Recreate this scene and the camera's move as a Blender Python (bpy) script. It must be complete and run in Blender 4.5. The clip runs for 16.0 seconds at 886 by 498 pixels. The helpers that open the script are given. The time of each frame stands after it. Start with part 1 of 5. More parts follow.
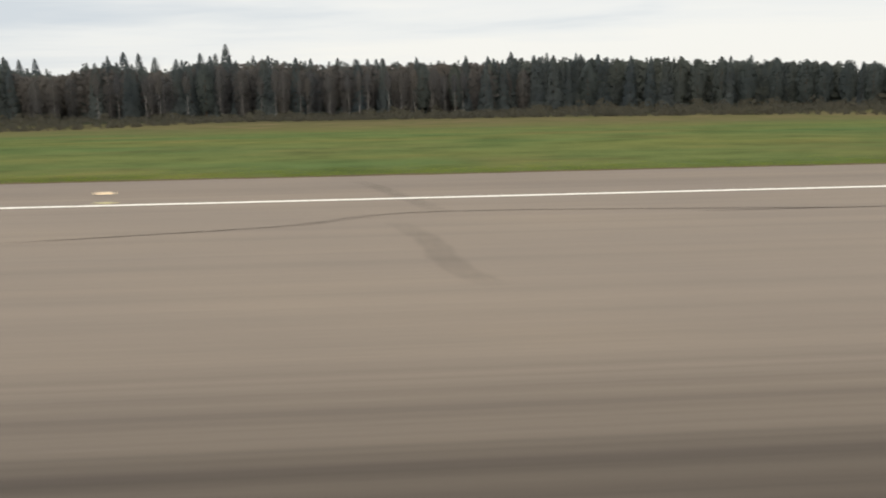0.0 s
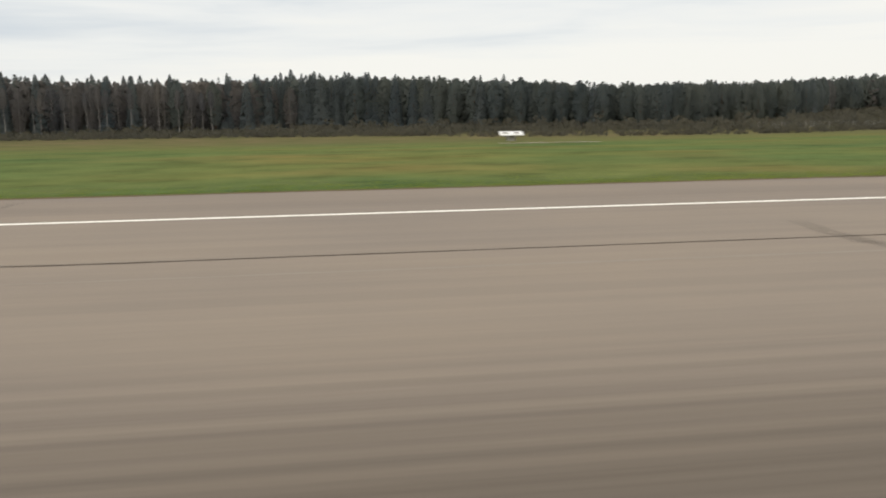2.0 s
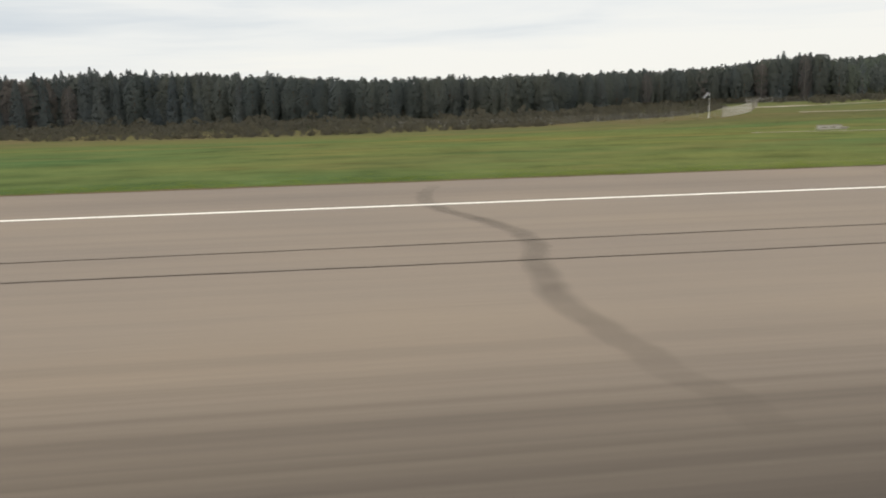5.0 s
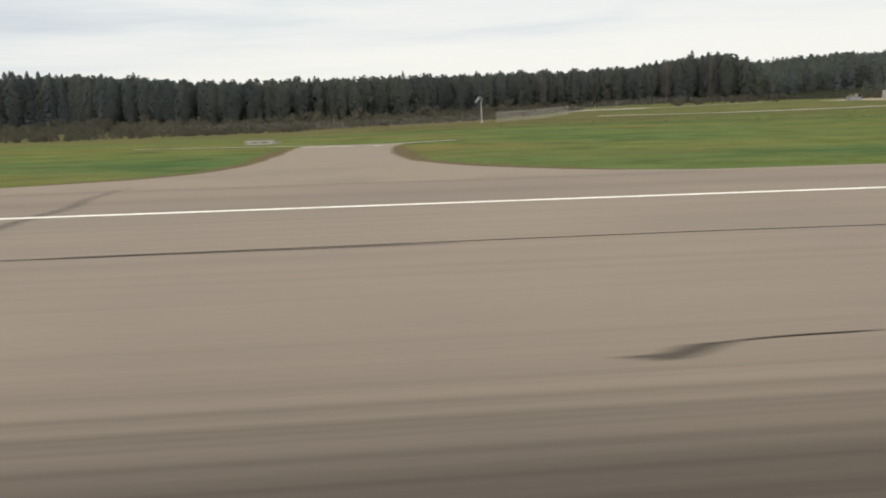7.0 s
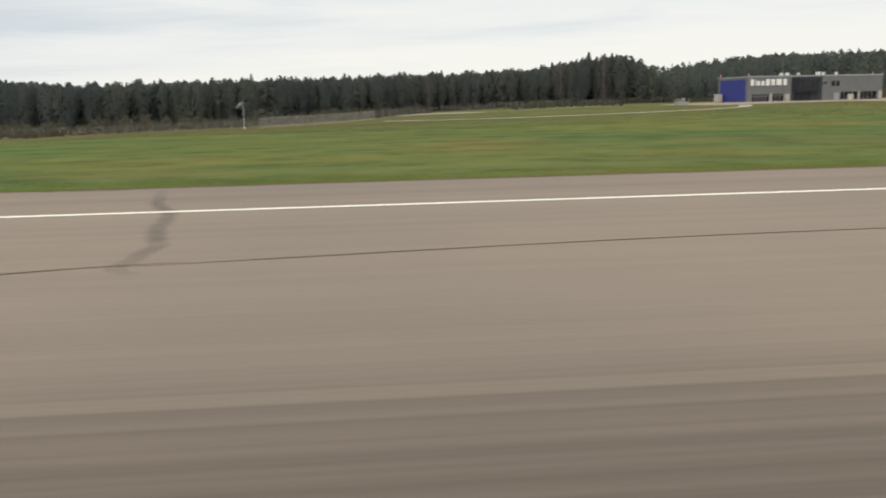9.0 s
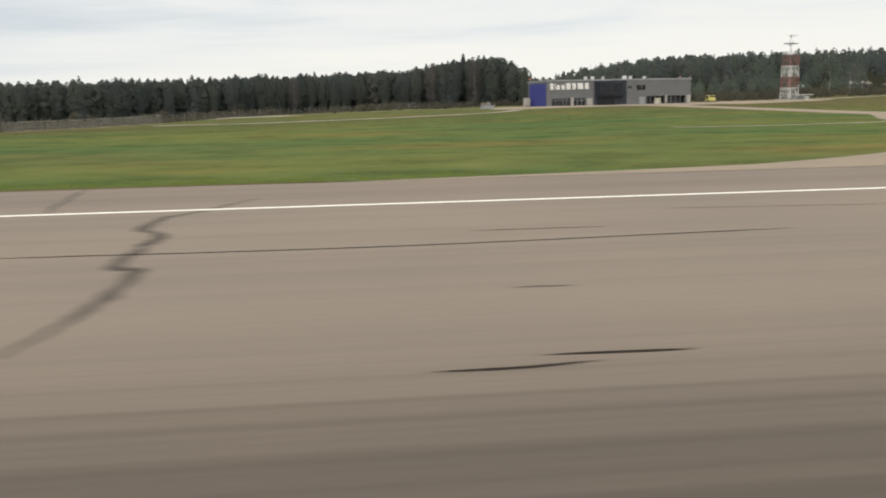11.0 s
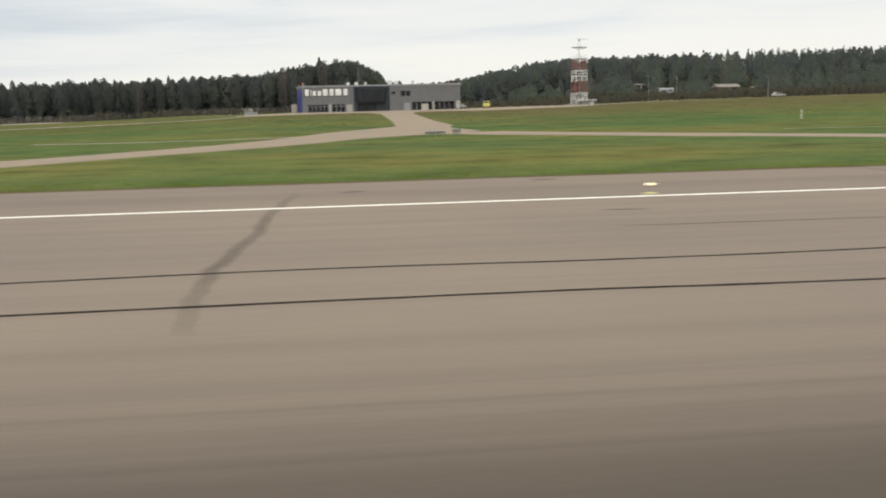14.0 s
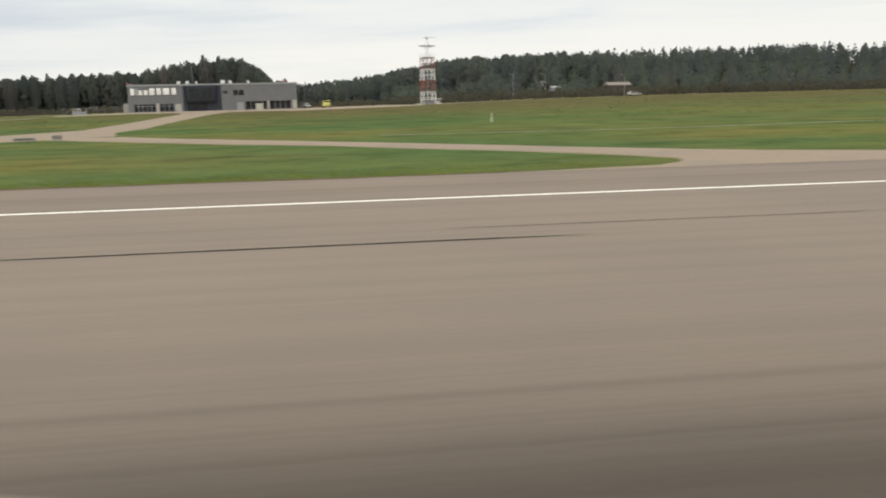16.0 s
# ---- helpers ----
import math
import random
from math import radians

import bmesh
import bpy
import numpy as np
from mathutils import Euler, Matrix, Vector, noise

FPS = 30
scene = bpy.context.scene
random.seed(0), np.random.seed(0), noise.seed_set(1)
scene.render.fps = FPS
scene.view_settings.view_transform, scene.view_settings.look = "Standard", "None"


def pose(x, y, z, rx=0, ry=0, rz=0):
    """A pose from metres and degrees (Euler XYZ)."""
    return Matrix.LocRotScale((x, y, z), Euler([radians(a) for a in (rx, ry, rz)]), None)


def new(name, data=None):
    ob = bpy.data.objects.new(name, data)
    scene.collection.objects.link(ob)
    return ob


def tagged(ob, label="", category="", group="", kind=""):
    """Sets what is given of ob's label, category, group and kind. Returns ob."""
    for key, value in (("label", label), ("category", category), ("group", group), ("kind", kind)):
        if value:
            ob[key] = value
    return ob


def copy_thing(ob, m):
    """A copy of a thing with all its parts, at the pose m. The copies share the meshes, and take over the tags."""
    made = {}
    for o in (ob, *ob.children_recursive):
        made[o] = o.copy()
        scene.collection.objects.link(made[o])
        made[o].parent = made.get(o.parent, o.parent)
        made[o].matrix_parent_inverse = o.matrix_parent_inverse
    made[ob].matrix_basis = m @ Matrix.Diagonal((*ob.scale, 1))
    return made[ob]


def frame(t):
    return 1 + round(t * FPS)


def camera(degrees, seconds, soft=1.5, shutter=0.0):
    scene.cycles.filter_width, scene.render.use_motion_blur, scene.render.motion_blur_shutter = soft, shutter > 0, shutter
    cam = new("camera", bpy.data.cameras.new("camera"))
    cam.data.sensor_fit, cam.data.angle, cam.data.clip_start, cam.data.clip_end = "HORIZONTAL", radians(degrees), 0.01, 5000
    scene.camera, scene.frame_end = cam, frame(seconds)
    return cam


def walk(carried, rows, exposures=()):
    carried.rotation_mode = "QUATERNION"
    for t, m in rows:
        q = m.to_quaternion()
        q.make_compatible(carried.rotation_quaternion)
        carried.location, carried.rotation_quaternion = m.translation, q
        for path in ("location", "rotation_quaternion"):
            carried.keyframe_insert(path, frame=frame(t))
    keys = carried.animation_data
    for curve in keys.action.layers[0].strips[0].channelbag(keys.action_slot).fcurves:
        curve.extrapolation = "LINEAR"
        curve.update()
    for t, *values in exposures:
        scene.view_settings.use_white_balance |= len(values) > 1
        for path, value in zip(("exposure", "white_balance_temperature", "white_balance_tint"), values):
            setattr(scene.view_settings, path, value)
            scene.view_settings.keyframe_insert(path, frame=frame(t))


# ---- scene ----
cam = camera(53.84, 16.0, soft=1.95, shutter=0.5)
PATH = [
    (0, pose(0.000, 0, 3.312, 80.241, 0.997, -3.953)),
    (0.5, pose(19.101, 0, 3.312, 80.119, 0.931, -4.807)),
    (1, pose(38.005, 0, 3.312, 80.203, 0.549, -6.247)),
    (1.5, pose(56.710, 0, 3.312, 80.500, -0.218, -8.471)),
    (2, pose(75.213, 0, 3.312, 81.204, 0.811, -8.665)),
    (2.5, pose(93.509, 0, 3.312, 80.893, 1.058, -8.294)),
    (3, pose(111.591, 0, 3.312, 80.665, 1.521, -7.200)),
    (3.5, pose(129.454, 0, 3.312, 80.758, 1.415, -7.400)),
    (4, pose(147.090, 0, 3.312, 80.780, 1.361, -7.767)),
    (6.5, pose(231.546, 0, 3.312, 80.609, 1.438, -6.268)),
    (7, pose(247.620, 0, 3.312, 80.639, 1.435, -5.652)),
    (7.5, pose(263.395, 0, 3.312, 80.719, 1.477, -5.128)),
    (8, pose(278.858, 0, 3.312, 80.737, 1.541, -4.589)),
    (8.5, pose(293.996, 0, 3.312, 80.658, 1.402, -4.491)),
    (11, pose(364.345, 0, 3.312, 80.568, 1.244, -5.494)),
    (11.5, pose(377.250, 0, 3.312, 80.641, 1.233, -5.569)),
    (12, pose(389.734, 0, 3.312, 80.669, 1.316, -5.548)),
    (12.5, pose(401.782, 0, 3.312, 80.643, 1.325, -5.495)),
    (13, pose(413.382, 0, 3.312, 80.576, 1.394, -5.616)),
    (13.5, pose(424.519, 0, 3.312, 80.540, 1.487, -5.294)),
    (14, pose(435.180, 0, 3.312, 80.621, 1.370, -5.344)),
    (14.5, pose(445.351, 0, 3.312, 80.560, 1.308, -5.675)),
    (15, pose(455.019, 0, 3.312, 80.558, 1.392, -5.908)),
    (15.5, pose(464.173, 0, 3.312, 80.376, 1.333, -6.429)),
    (16, pose(472.799, 0, 3.312, 80.330, 1.373, -7.568)),
]
walk(cam, PATH)

def ss(a, b, v):
    t = min(max((v - a) / (b - a), 0.0), 1.0)
    return t * t * (3 - 2 * t)


# ---- sky and light ----
world = bpy.data.worlds.new("overcast_sky")
scene.world = world
world.use_nodes = True
wn, wl = world.node_tree.nodes, world.node_tree.links
background = wn["Background"]
SUN_UP, SUN_TURN = 34.0, 200.0
clear = wn.new("ShaderNodeTexSky")
clear.sky_type, clear.sun_disc = "NISHITA", False
clear.sun_elevation, clear.sun_rotation = radians(SUN_UP), radians(SUN_TURN)
coords = wn.new("ShaderNodeTexCoord")
split = wn.new("ShaderNodeSeparateXYZ")
wl.new(coords.outputs["Generated"], split.inputs[0])
stretch = wn.new("ShaderNodeMapping")
stretch.inputs["Scale"].default_value = (1.6, 1.6, 17.0)
stretch.inputs["Location"].default_value = (3.1, 0.4, 0.3)
wl.new(coords.outputs["Generated"], stretch.inputs[0])
clouds = wn.new("ShaderNodeTexNoise")
clouds.inputs["Scale"].default_value, clouds.inputs["Detail"].default_value = 1.5, 7.0
clouds.inputs["Roughness"].default_value, clouds.inputs["Distortion"].default_value = 0.55, 0.35
wl.new(stretch.outputs[0], clouds.inputs["Vector"])
# height above the horizon decides how much of the pale band or of the grey cloud deck shows
lift = wn.new("ShaderNodeMath")
lift.operation = "MULTIPLY_ADD"
lift.inputs[1].default_value, lift.inputs[2].default_value = 3.2, -0.33
wl.new(split.outputs["Z"], lift.inputs[0])
total = wn.new("ShaderNodeMath")
total.operation = "ADD"
wl.new(lift.outputs[0], total.inputs[0])
wl.new(clouds.outputs[0], total.inputs[1])
deck = wn.new("ShaderNodeValToRGB")
deck.color_ramp.elements[0].position, deck.color_ramp.elements[0].color = 0.28, (0.95, 0.935, 0.885, 1)
deck.color_ramp.elements[1].position, deck.color_ramp.elements[1].color = 0.70, (0.68, 0.725, 0.765, 1)
middle = deck.color_ramp.elements.new(0.46)
middle.color = (0.875, 0.882, 0.866, 1)
# the grey deck thickens on one side of the field
side = wn.new("ShaderNodeMath")
side.operation = "MULTIPLY_ADD"
side.inputs[1].default_value = -0.40
wl.new(split.outputs["X"], side.inputs[0])
wl.new(total.outputs[0], side.inputs[2])
wl.new(side.outputs[0], deck.inputs[0])
dim = wn.new("ShaderNodeMixRGB")
dim.blend_type = "MULTIPLY"
dim.inputs[0].default_value, dim.inputs[2].default_value = 1.0, (0.1, 0.1, 0.1, 1)
wl.new(clear.outputs[0], dim.inputs[1])
sky_mix = wn.new("ShaderNodeMixRGB")
sky_mix.inputs[0].default_value = 0.93
wl.new(dim.outputs[0], sky_mix.inputs[1])
wl.new(deck.outputs[0], sky_mix.inputs[2])
# an overcast sky is brighter overhead than at the horizon
zenith = wn.new("ShaderNodeMapRange")
zenith.interpolation_type = "SMOOTHSTEP"
zenith.inputs["From Min"].default_value, zenith.inputs["From Max"].default_value = 0.12, 0.9
zenith.inputs["To Min"].default_value, zenith.inputs["To Max"].default_value = 0.0, 1.0
wl.new(split.outputs["Z"], zenith.inputs["Value"])
overhead = wn.new("ShaderNodeMixRGB")
overhead.inputs[2].default_value = (1.36, 1.33, 1.27, 1)
wl.new(zenith.outputs[0], overhead.inputs[0])
wl.new(sky_mix.outputs[0], overhead.inputs[1])
wl.new(overhead.outputs[0], background.inputs[0])
background.inputs[1].default_value = 1.0

sun_data = bpy.data.lights.new("sun", "SUN")
sun_data.energy, sun_data.angle, sun_data.color = 1.2, radians(30), (1.0, 0.92, 0.80)
sun = new("sun", sun_data)
sun.matrix_world = pose(0, 0, 200, 90 - SUN_UP, 0, 180 - SUN_TURN)


# ---- materials ----
def nodes_of(m):
    m.use_nodes = True
    t = m.node_tree
    return t.nodes, t.links, t.nodes["Principled BSDF"]


def noise_node(n, l, source, scale, detail=4.0, stretch=(1, 1, 1), rough=0.55):
    mp = n.new("ShaderNodeMapping")
    mp.inputs["Scale"].default_value = stretch
    l.new(source, mp.inputs[0])
    t = n.new("ShaderNodeTexNoise")
    t.inputs["Scale"].default_value, t.inputs["Detail"].default_value = scale, detail
    t.inputs["Roughness"].default_value = rough
    l.new(mp.outputs[0], t.inputs["Vector"])
    return t.outputs[0]


def ramp_node(n, l, source, stops):
    r = n.new("ShaderNodeValToRGB")
    e = r.color_ramp.elements
    while len(e) < len(stops):
        e.new(0.5)
    for item, (p, c) in zip(e, stops):
        item.position, item.color = p, (*c, 1) if len(c) == 3 else c
    l.new(source, r.inputs[0])
    return r.outputs[0]


def mix_node(n, l, a, b, fac, mode="MIX"):
    m = n.new("ShaderNodeMixRGB")
    m.blend_type = mode
    for socket, value in ((m.inputs[0], fac), (m.inputs[1], a), (m.inputs[2], b)):
        if isinstance(value, (int, float)):
            socket.default_value = value
        elif isinstance(value, tuple):
            socket.default_value = (*value, 1)
        else:
            l.new(value, socket)
    return m.outputs[0]


def bump_node(n, l, b, height, strength, distance=0.02):
    k = n.new("ShaderNodeBump")
    k.inputs["Strength"].default_value, k.inputs["Distance"].default_value = strength, distance
    l.new(height, k.inputs["Height"])
    l.new(k.outputs[0], b.inputs["Normal"])


def surface(name, c1, c2, scale=3.0, rough=0.7, metal=0.0, bump=0.2, wear=None, wear_scale=0.6, stretch=(1, 1, 1), shine=0.4):
    """A two-tone surface with fine grain and, where wear is given, larger stains of that colour."""
    m = bpy.data.materials.new(name)
    n, l, b = nodes_of(m)
    obj = n.new("ShaderNodeTexCoord").outputs["Object"]
    fine = noise_node(n, l, obj, scale, 6, stretch)
    col = ramp_node(n, l, fine, [(0.3, c1), (0.7, c2)])
    if wear:
        big = noise_node(n, l, obj, wear_scale, 5)
        col = mix_node(n, l, col, wear, ramp_node(n, l, big, [(0.5, (0, 0, 0)), (0.75, (0.8, 0.8, 0.8))]))
    l.new(col, b.inputs["Base Color"])
    b.inputs["Roughness"].default_value, b.inputs["Metallic"].default_value = rough, metal
    b.inputs["Specular IOR Level"].default_value = shine
    if bump:
        bump_node(n, l, b, noise_node(n, l, obj, scale * 6, 3), bump)
    return m


def island_leaves(name, dark, light, tint, translucent=0.58):
    """Foliage whose clumps differ from one another, and trees from trees."""
    m = bpy.data.materials.new(name)
    n, l, b = nodes_of(m)
    geo = n.new("ShaderNodeNewGeometry")
    col = ramp_node(n, l, geo.outputs["Random Per Island"], [(0.0, dark), (0.65, light), (1.0, tint)])
    info = n.new("ShaderNodeObjectInfo")
    col = mix_node(n, l, col, ramp_node(n, l, info.outputs["Random"], [(0, (0.88, 0.91, 0.93)), (1, (1.1, 1.06, 1.0))]), 1.0, "MULTIPLY")
    pos = n.new("ShaderNodeNewGeometry").outputs["Position"]
    col = mix_node(n, l, col, ramp_node(n, l, noise_node(n, l, pos, 0.06, 3), [(0.35, (0.90, 0.92, 0.96)), (0.65, (1.06, 1.04, 0.98))]), 1.0, "MULTIPLY")
    l.new(col, b.inputs["Base Color"])
    b.inputs["Roughness"].default_value = 0.75
    b.inputs["Specular IOR Level"].default_value = 0.2
    through_leaf = n.new("ShaderNodeBsdfTranslucent")
    l.new(col, through_leaf.inputs["Color"])
    both = n.new("ShaderNodeMixShader")
    both.inputs[0].default_value = translucent
    l.new(b.outputs[0], both.inputs[1])
    l.new(through_leaf.outputs[0], both.inputs[2])
    l.new(both.outputs[0], n["Material Output"].inputs["Surface"])
    return m


def runway_material():
    m = bpy.data.materials.new("runway_asphalt")
    n, l, b = nodes_of(m)
    obj = n.new("ShaderNodeTexCoord").outputs["Object"]
    grain = noise_node(n, l, obj, 9, 8, rough=0.7)
    col = ramp_node(n, l, grain, [(0.25, (0.212, 0.174, 0.138)), (0.75, (0.274, 0.228, 0.183))])
    # long streaks left by wheels, sweepers and the paving machine
    streak = noise_node(n, l, obj, 1.0, 6, (0.012, 1.1, 1))
    col = mix_node(n, l, col, ramp_node(n, l, streak, [(0.3, (0.92, 0.92, 0.925)), (0.5, (1, 1, 1)), (0.72, (1.05, 1.05, 1.04))]), 1.0, "MULTIPLY")
    fine = noise_node(n, l, obj, 1.0, 5, (0.05, 6, 1))
    col = mix_node(n, l, col, ramp_node(n, l, fine, [(0.3, (0.98, 0.98, 0.98)), (0.7, (1.016, 1.016, 1.016))]), 1.0, "MULTIPLY")
    patch = noise_node(n, l, obj, 1.0, 5, (0.07, 0.12, 1))
    col = mix_node(n, l, col, ramp_node(n, l, patch, [(0.3, (0.90, 0.91, 0.94)), (0.55, (1, 1, 1)), (0.75, (1.09, 1.07, 1.03))]), 1.0, "MULTIPLY")
    # tyre rubber towards the middle of the runway, in uneven bands along it
    xyz = n.new("ShaderNodeSeparateXYZ")
    l.new(obj, xyz.inputs[0])
    wander = noise_node(n, l, obj, 1.0, 4, (0.02, 0.6, 1))
    shift = n.new("ShaderNodeMath")
    shift.operation = "MULTIPLY_ADD"
    l.new(wander, shift.inputs[0])
    shift.inputs[1].default_value = 0.6
    l.new(xyz.outputs["Y"], shift.inputs[2])
    shades = ((4.0, 0.36), (6.8, 0.37), (7.2, 0.42), (7.35, 0.37), (7.55, 0.45), (7.8, 0.50), (7.9, 0.44), (8.1, 0.54), (8.6, 0.60), (8.8, 0.55), (9.0, 0.65), (9.35, 0.72), (9.5, 0.64), (9.62, 0.76),
              (10.0, 0.84), (10.1, 0.76), (10.2, 0.85), (10.5, 0.80), (10.65, 0.88), (12.0, 0.93), (14.0, 1.0))
    at = n.new("ShaderNodeMapRange")
    at.inputs["From Min"].default_value, at.inputs["From Max"].default_value = 4.3, 14.3
    l.new(shift.outputs[0], at.inputs["Value"])
    rubber = ramp_node(n, l, at.outputs[0], [((y - 4.0) / 10.0, (v, v, v + 0.005)) for y, v in shades])
    # the shoulder beyond the side stripe is a little darker
    rim = n.new("ShaderNodeMapRange")
    rim.inputs["From Min"].default_value, rim.inputs["From Max"].default_value = 30.0, 40.0
    l.new(shift.outputs[0], rim.inputs["Value"])
    shoulder = ramp_node(n, l, rim.outputs[0], [(0.0, (1, 1, 1)), (0.2, (0.97, 0.97, 0.97)), (0.42, (0.87, 0.86, 0.87)), (0.6, (0.96, 0.96, 0.96)), (1.0, (0.92, 0.91, 0.92))])
    col = mix_node(n, l, col, shoulder, 1.0, "MULTIPLY")
    lane = noise_node(n, l, obj, 1.0, 3, (0.003, 2.6, 1))
    near = n.new("ShaderNodeMapRange")
    near.inputs["From Min"].default_value, near.inputs["From Max"].default_value = 13.0, 9.5
    l.new(shift.outputs[0], near.inputs["Value"])
    # fewer wheels have touched down past the second taxiway
    less = n.new("ShaderNodeMapRange")
    less.inputs["From Min"].default_value, less.inputs["From Max"].default_value = 320.0, 390.0
    less.inputs["To Min"].default_value, less.inputs["To Max"].default_value = 1.0, 0.4
    l.new(xyz.outputs["X"], less.inputs["Value"])
    strong = n.new("ShaderNodeMath")
    strong.operation = "MULTIPLY"
    l.new(near.outputs[0], strong.inputs[0])
    l.new(less.outputs[0], strong.inputs[1])
    col = mix_node(n, l, col, ramp_node(n, l, lane, [(0.36, (0.87, 0.87, 0.88)), (0.5, (1, 1, 1)), (0.64, (1.09, 1.09, 1.08))]), strong.outputs[0], "MULTIPLY")
    worn = noise_node(n, l, obj, 1.0, 3, (0.009, 0.25, 1))
    col = mix_node(n, l, col, rubber, ramp_node(n, l, worn, [(0.36, (0.62, 0.62, 0.62)), (0.6, (1, 1, 1))]), "MULTIPLY")
    l.new(col, b.inputs["Base Color"])
    b.inputs["Roughness"].default_value = 0.85
    b.inputs["Specular IOR Level"].default_value = 0.12
    bump_node(n, l, b, noise_node(n, l, obj, 60, 3), 0.3, 0.006)
    return m


def grass_material():
    m = bpy.data.materials.new("airfield_grass")
    n, l, b = nodes_of(m)
    obj = n.new("ShaderNodeTexCoord").outputs["Object"]
    fine = noise_node(n, l, obj, 2.2, 8, rough=0.75)
    col = ramp_node(n, l, fine, [(0.25, (0.080, 0.100, 0.034)), (0.5, (0.120, 0.142, 0.051)), (0.78, (0.170, 0.188, 0.076))])
    # straw-coloured swathes, lusher hollows, and tussocks a few metres across
    bands = noise_node(n, l, obj, 1.0, 6, (0.045, 0.06, 1), 0.62)
    col = mix_node(n, l, col, (0.178, 0.136, 0.056), ramp_node(n, l, bands, [(0.49, (0, 0, 0)), (0.66, (0.55, 0.55, 0.55))]))
    lush = noise_node(n, l, obj, 1.0, 5, (0.03, 0.04, 1))
    col = mix_node(n, l, col, (0.070, 0.124, 0.048), ramp_node(n, l, lush, [(0.45, (0, 0, 0)), (0.62, (0.45, 0.45, 0.45))]))
    mottle = noise_node(n, l, obj, 1.0, 7, (0.16, 0.2, 1), 0.68)
    col = mix_node(n, l, col, ramp_node(n, l, mottle, [(0.3, (0.62, 0.66, 0.66)), (0.5, (1, 1, 1)), (0.7, (1.26, 1.22, 1.2))]), 1.0, "MULTIPLY")
    swathe = noise_node(n, l, obj, 1.0, 5, (0.016, 0.045, 1), 0.6)
    col = mix_node(n, l, col, ramp_node(n, l, swathe, [(0.36, (0.80, 0.93, 0.97)), (0.5, (1, 1, 1)), (0.63, (1.12, 1.03, 0.98))]), 1.0, "MULTIPLY")
    # unmown, drier grass away from the runway, and dark brown-green ground under the woods
    xyz = n.new("ShaderNodeSeparateXYZ")
    l.new(obj, xyz.inputs[0])
    wave = noise_node(n, l, obj, 1.0, 4, (0.02, 0.05, 1))
    far = n.new("ShaderNodeMath")
    far.operation = "MULTIPLY_ADD"
    l.new(wave, far.inputs[0])
    far.inputs[1].default_value = 70.0
    l.new(xyz.outputs["Y"], far.inputs[2])
    dry = ramp_node(n, l, noise_node(n, l, obj, 1.0, 7, (0.12, 0.2, 1)), [(0.3, (0.082, 0.090, 0.038)), (0.5, (0.124, 0.112, 0.054)), (0.7, (0.160, 0.122, 0.072))])
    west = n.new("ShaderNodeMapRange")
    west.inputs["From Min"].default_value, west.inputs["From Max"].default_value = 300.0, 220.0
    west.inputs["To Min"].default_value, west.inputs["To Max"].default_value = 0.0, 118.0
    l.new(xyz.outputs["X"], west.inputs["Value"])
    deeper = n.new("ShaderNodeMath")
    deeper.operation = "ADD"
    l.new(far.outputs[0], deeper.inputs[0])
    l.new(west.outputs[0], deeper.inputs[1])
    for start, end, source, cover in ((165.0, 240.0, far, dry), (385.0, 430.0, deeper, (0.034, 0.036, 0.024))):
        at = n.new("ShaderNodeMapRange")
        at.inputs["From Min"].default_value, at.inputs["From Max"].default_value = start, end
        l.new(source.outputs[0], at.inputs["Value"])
        share = at.outputs[0]
        if cover is dry:
            fade = n.new("ShaderNodeMapRange")
            fade.inputs["From Min"].default_value, fade.inputs["From Max"].default_value = 250.0, 500.0
            l.new(xyz.outputs["X"], fade.inputs["Value"])
            thin = ramp_node(n, l, fade.outputs[0], [(p, (v, v, v)) for p, v in ((0.12, 1.0), (0.32, 0.45), (0.70, 0.45), (0.86, 0.9))])
            both = n.new("ShaderNodeMath")
            both.operation = "MULTIPLY"
            l.new(share, both.inputs[0])
            l.new(thin, both.inputs[1])
            share = both.outputs[0]
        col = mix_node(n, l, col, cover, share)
    l.new(col, b.inputs["Base Color"])
    b.inputs["Roughness"].default_value = 0.9
    b.inputs["Specular IOR Level"].default_value = 0.0
    bump_node(n, l, b, noise_node(n, l, obj, 5, 6), 0.6, 0.08)
    return m


M_RUNWAY = runway_material()
M_GRASS = grass_material()
M_TAXI = surface("taxiway_asphalt", (0.262, 0.212, 0.157), (0.340, 0.277, 0.207), 5, 0.88, bump=0.3, wear=(0.24, 0.205, 0.17), wear_scale=0.15, stretch=(0.4, 1, 1), shine=0.12)
M_STUB = surface("stub_asphalt", (0.222, 0.184, 0.143), (0.285, 0.238, 0.185), 5, 0.88, bump=0.3, wear=(0.205, 0.172, 0.140), wear_scale=0.12, stretch=(0.4, 1, 1), shine=0.12)
M_VERGE = surface("dry_verge", (0.105, 0.084, 0.050), (0.160, 0.128, 0.080), 3, 0.95, bump=0.5, wear=(0.105, 0.112, 0.045), wear_scale=0.5, shine=0.0)
M_GRAVEL = surface("pale_gravel", (0.28, 0.25, 0.20), (0.40, 0.36, 0.29), 6, 0.95, bump=0.5, wear=(0.25, 0.24, 0.14), wear_scale=0.2)
M_PAINT = surface("white_road_paint", (0.84, 0.80, 0.72), (0.90, 0.87, 0.79), 8, 0.6, bump=0.1, wear=(0.70, 0.65, 0.57), wear_scale=0.8, stretch=(0.3, 2, 1))
M_SEAL = surface("crack_sealant", (0.062, 0.051, 0.041), (0.098, 0.080, 0.064), 5, 0.75, bump=0.2, wear=(0.145, 0.119, 0.095), wear_scale=0.9, shine=0.1)
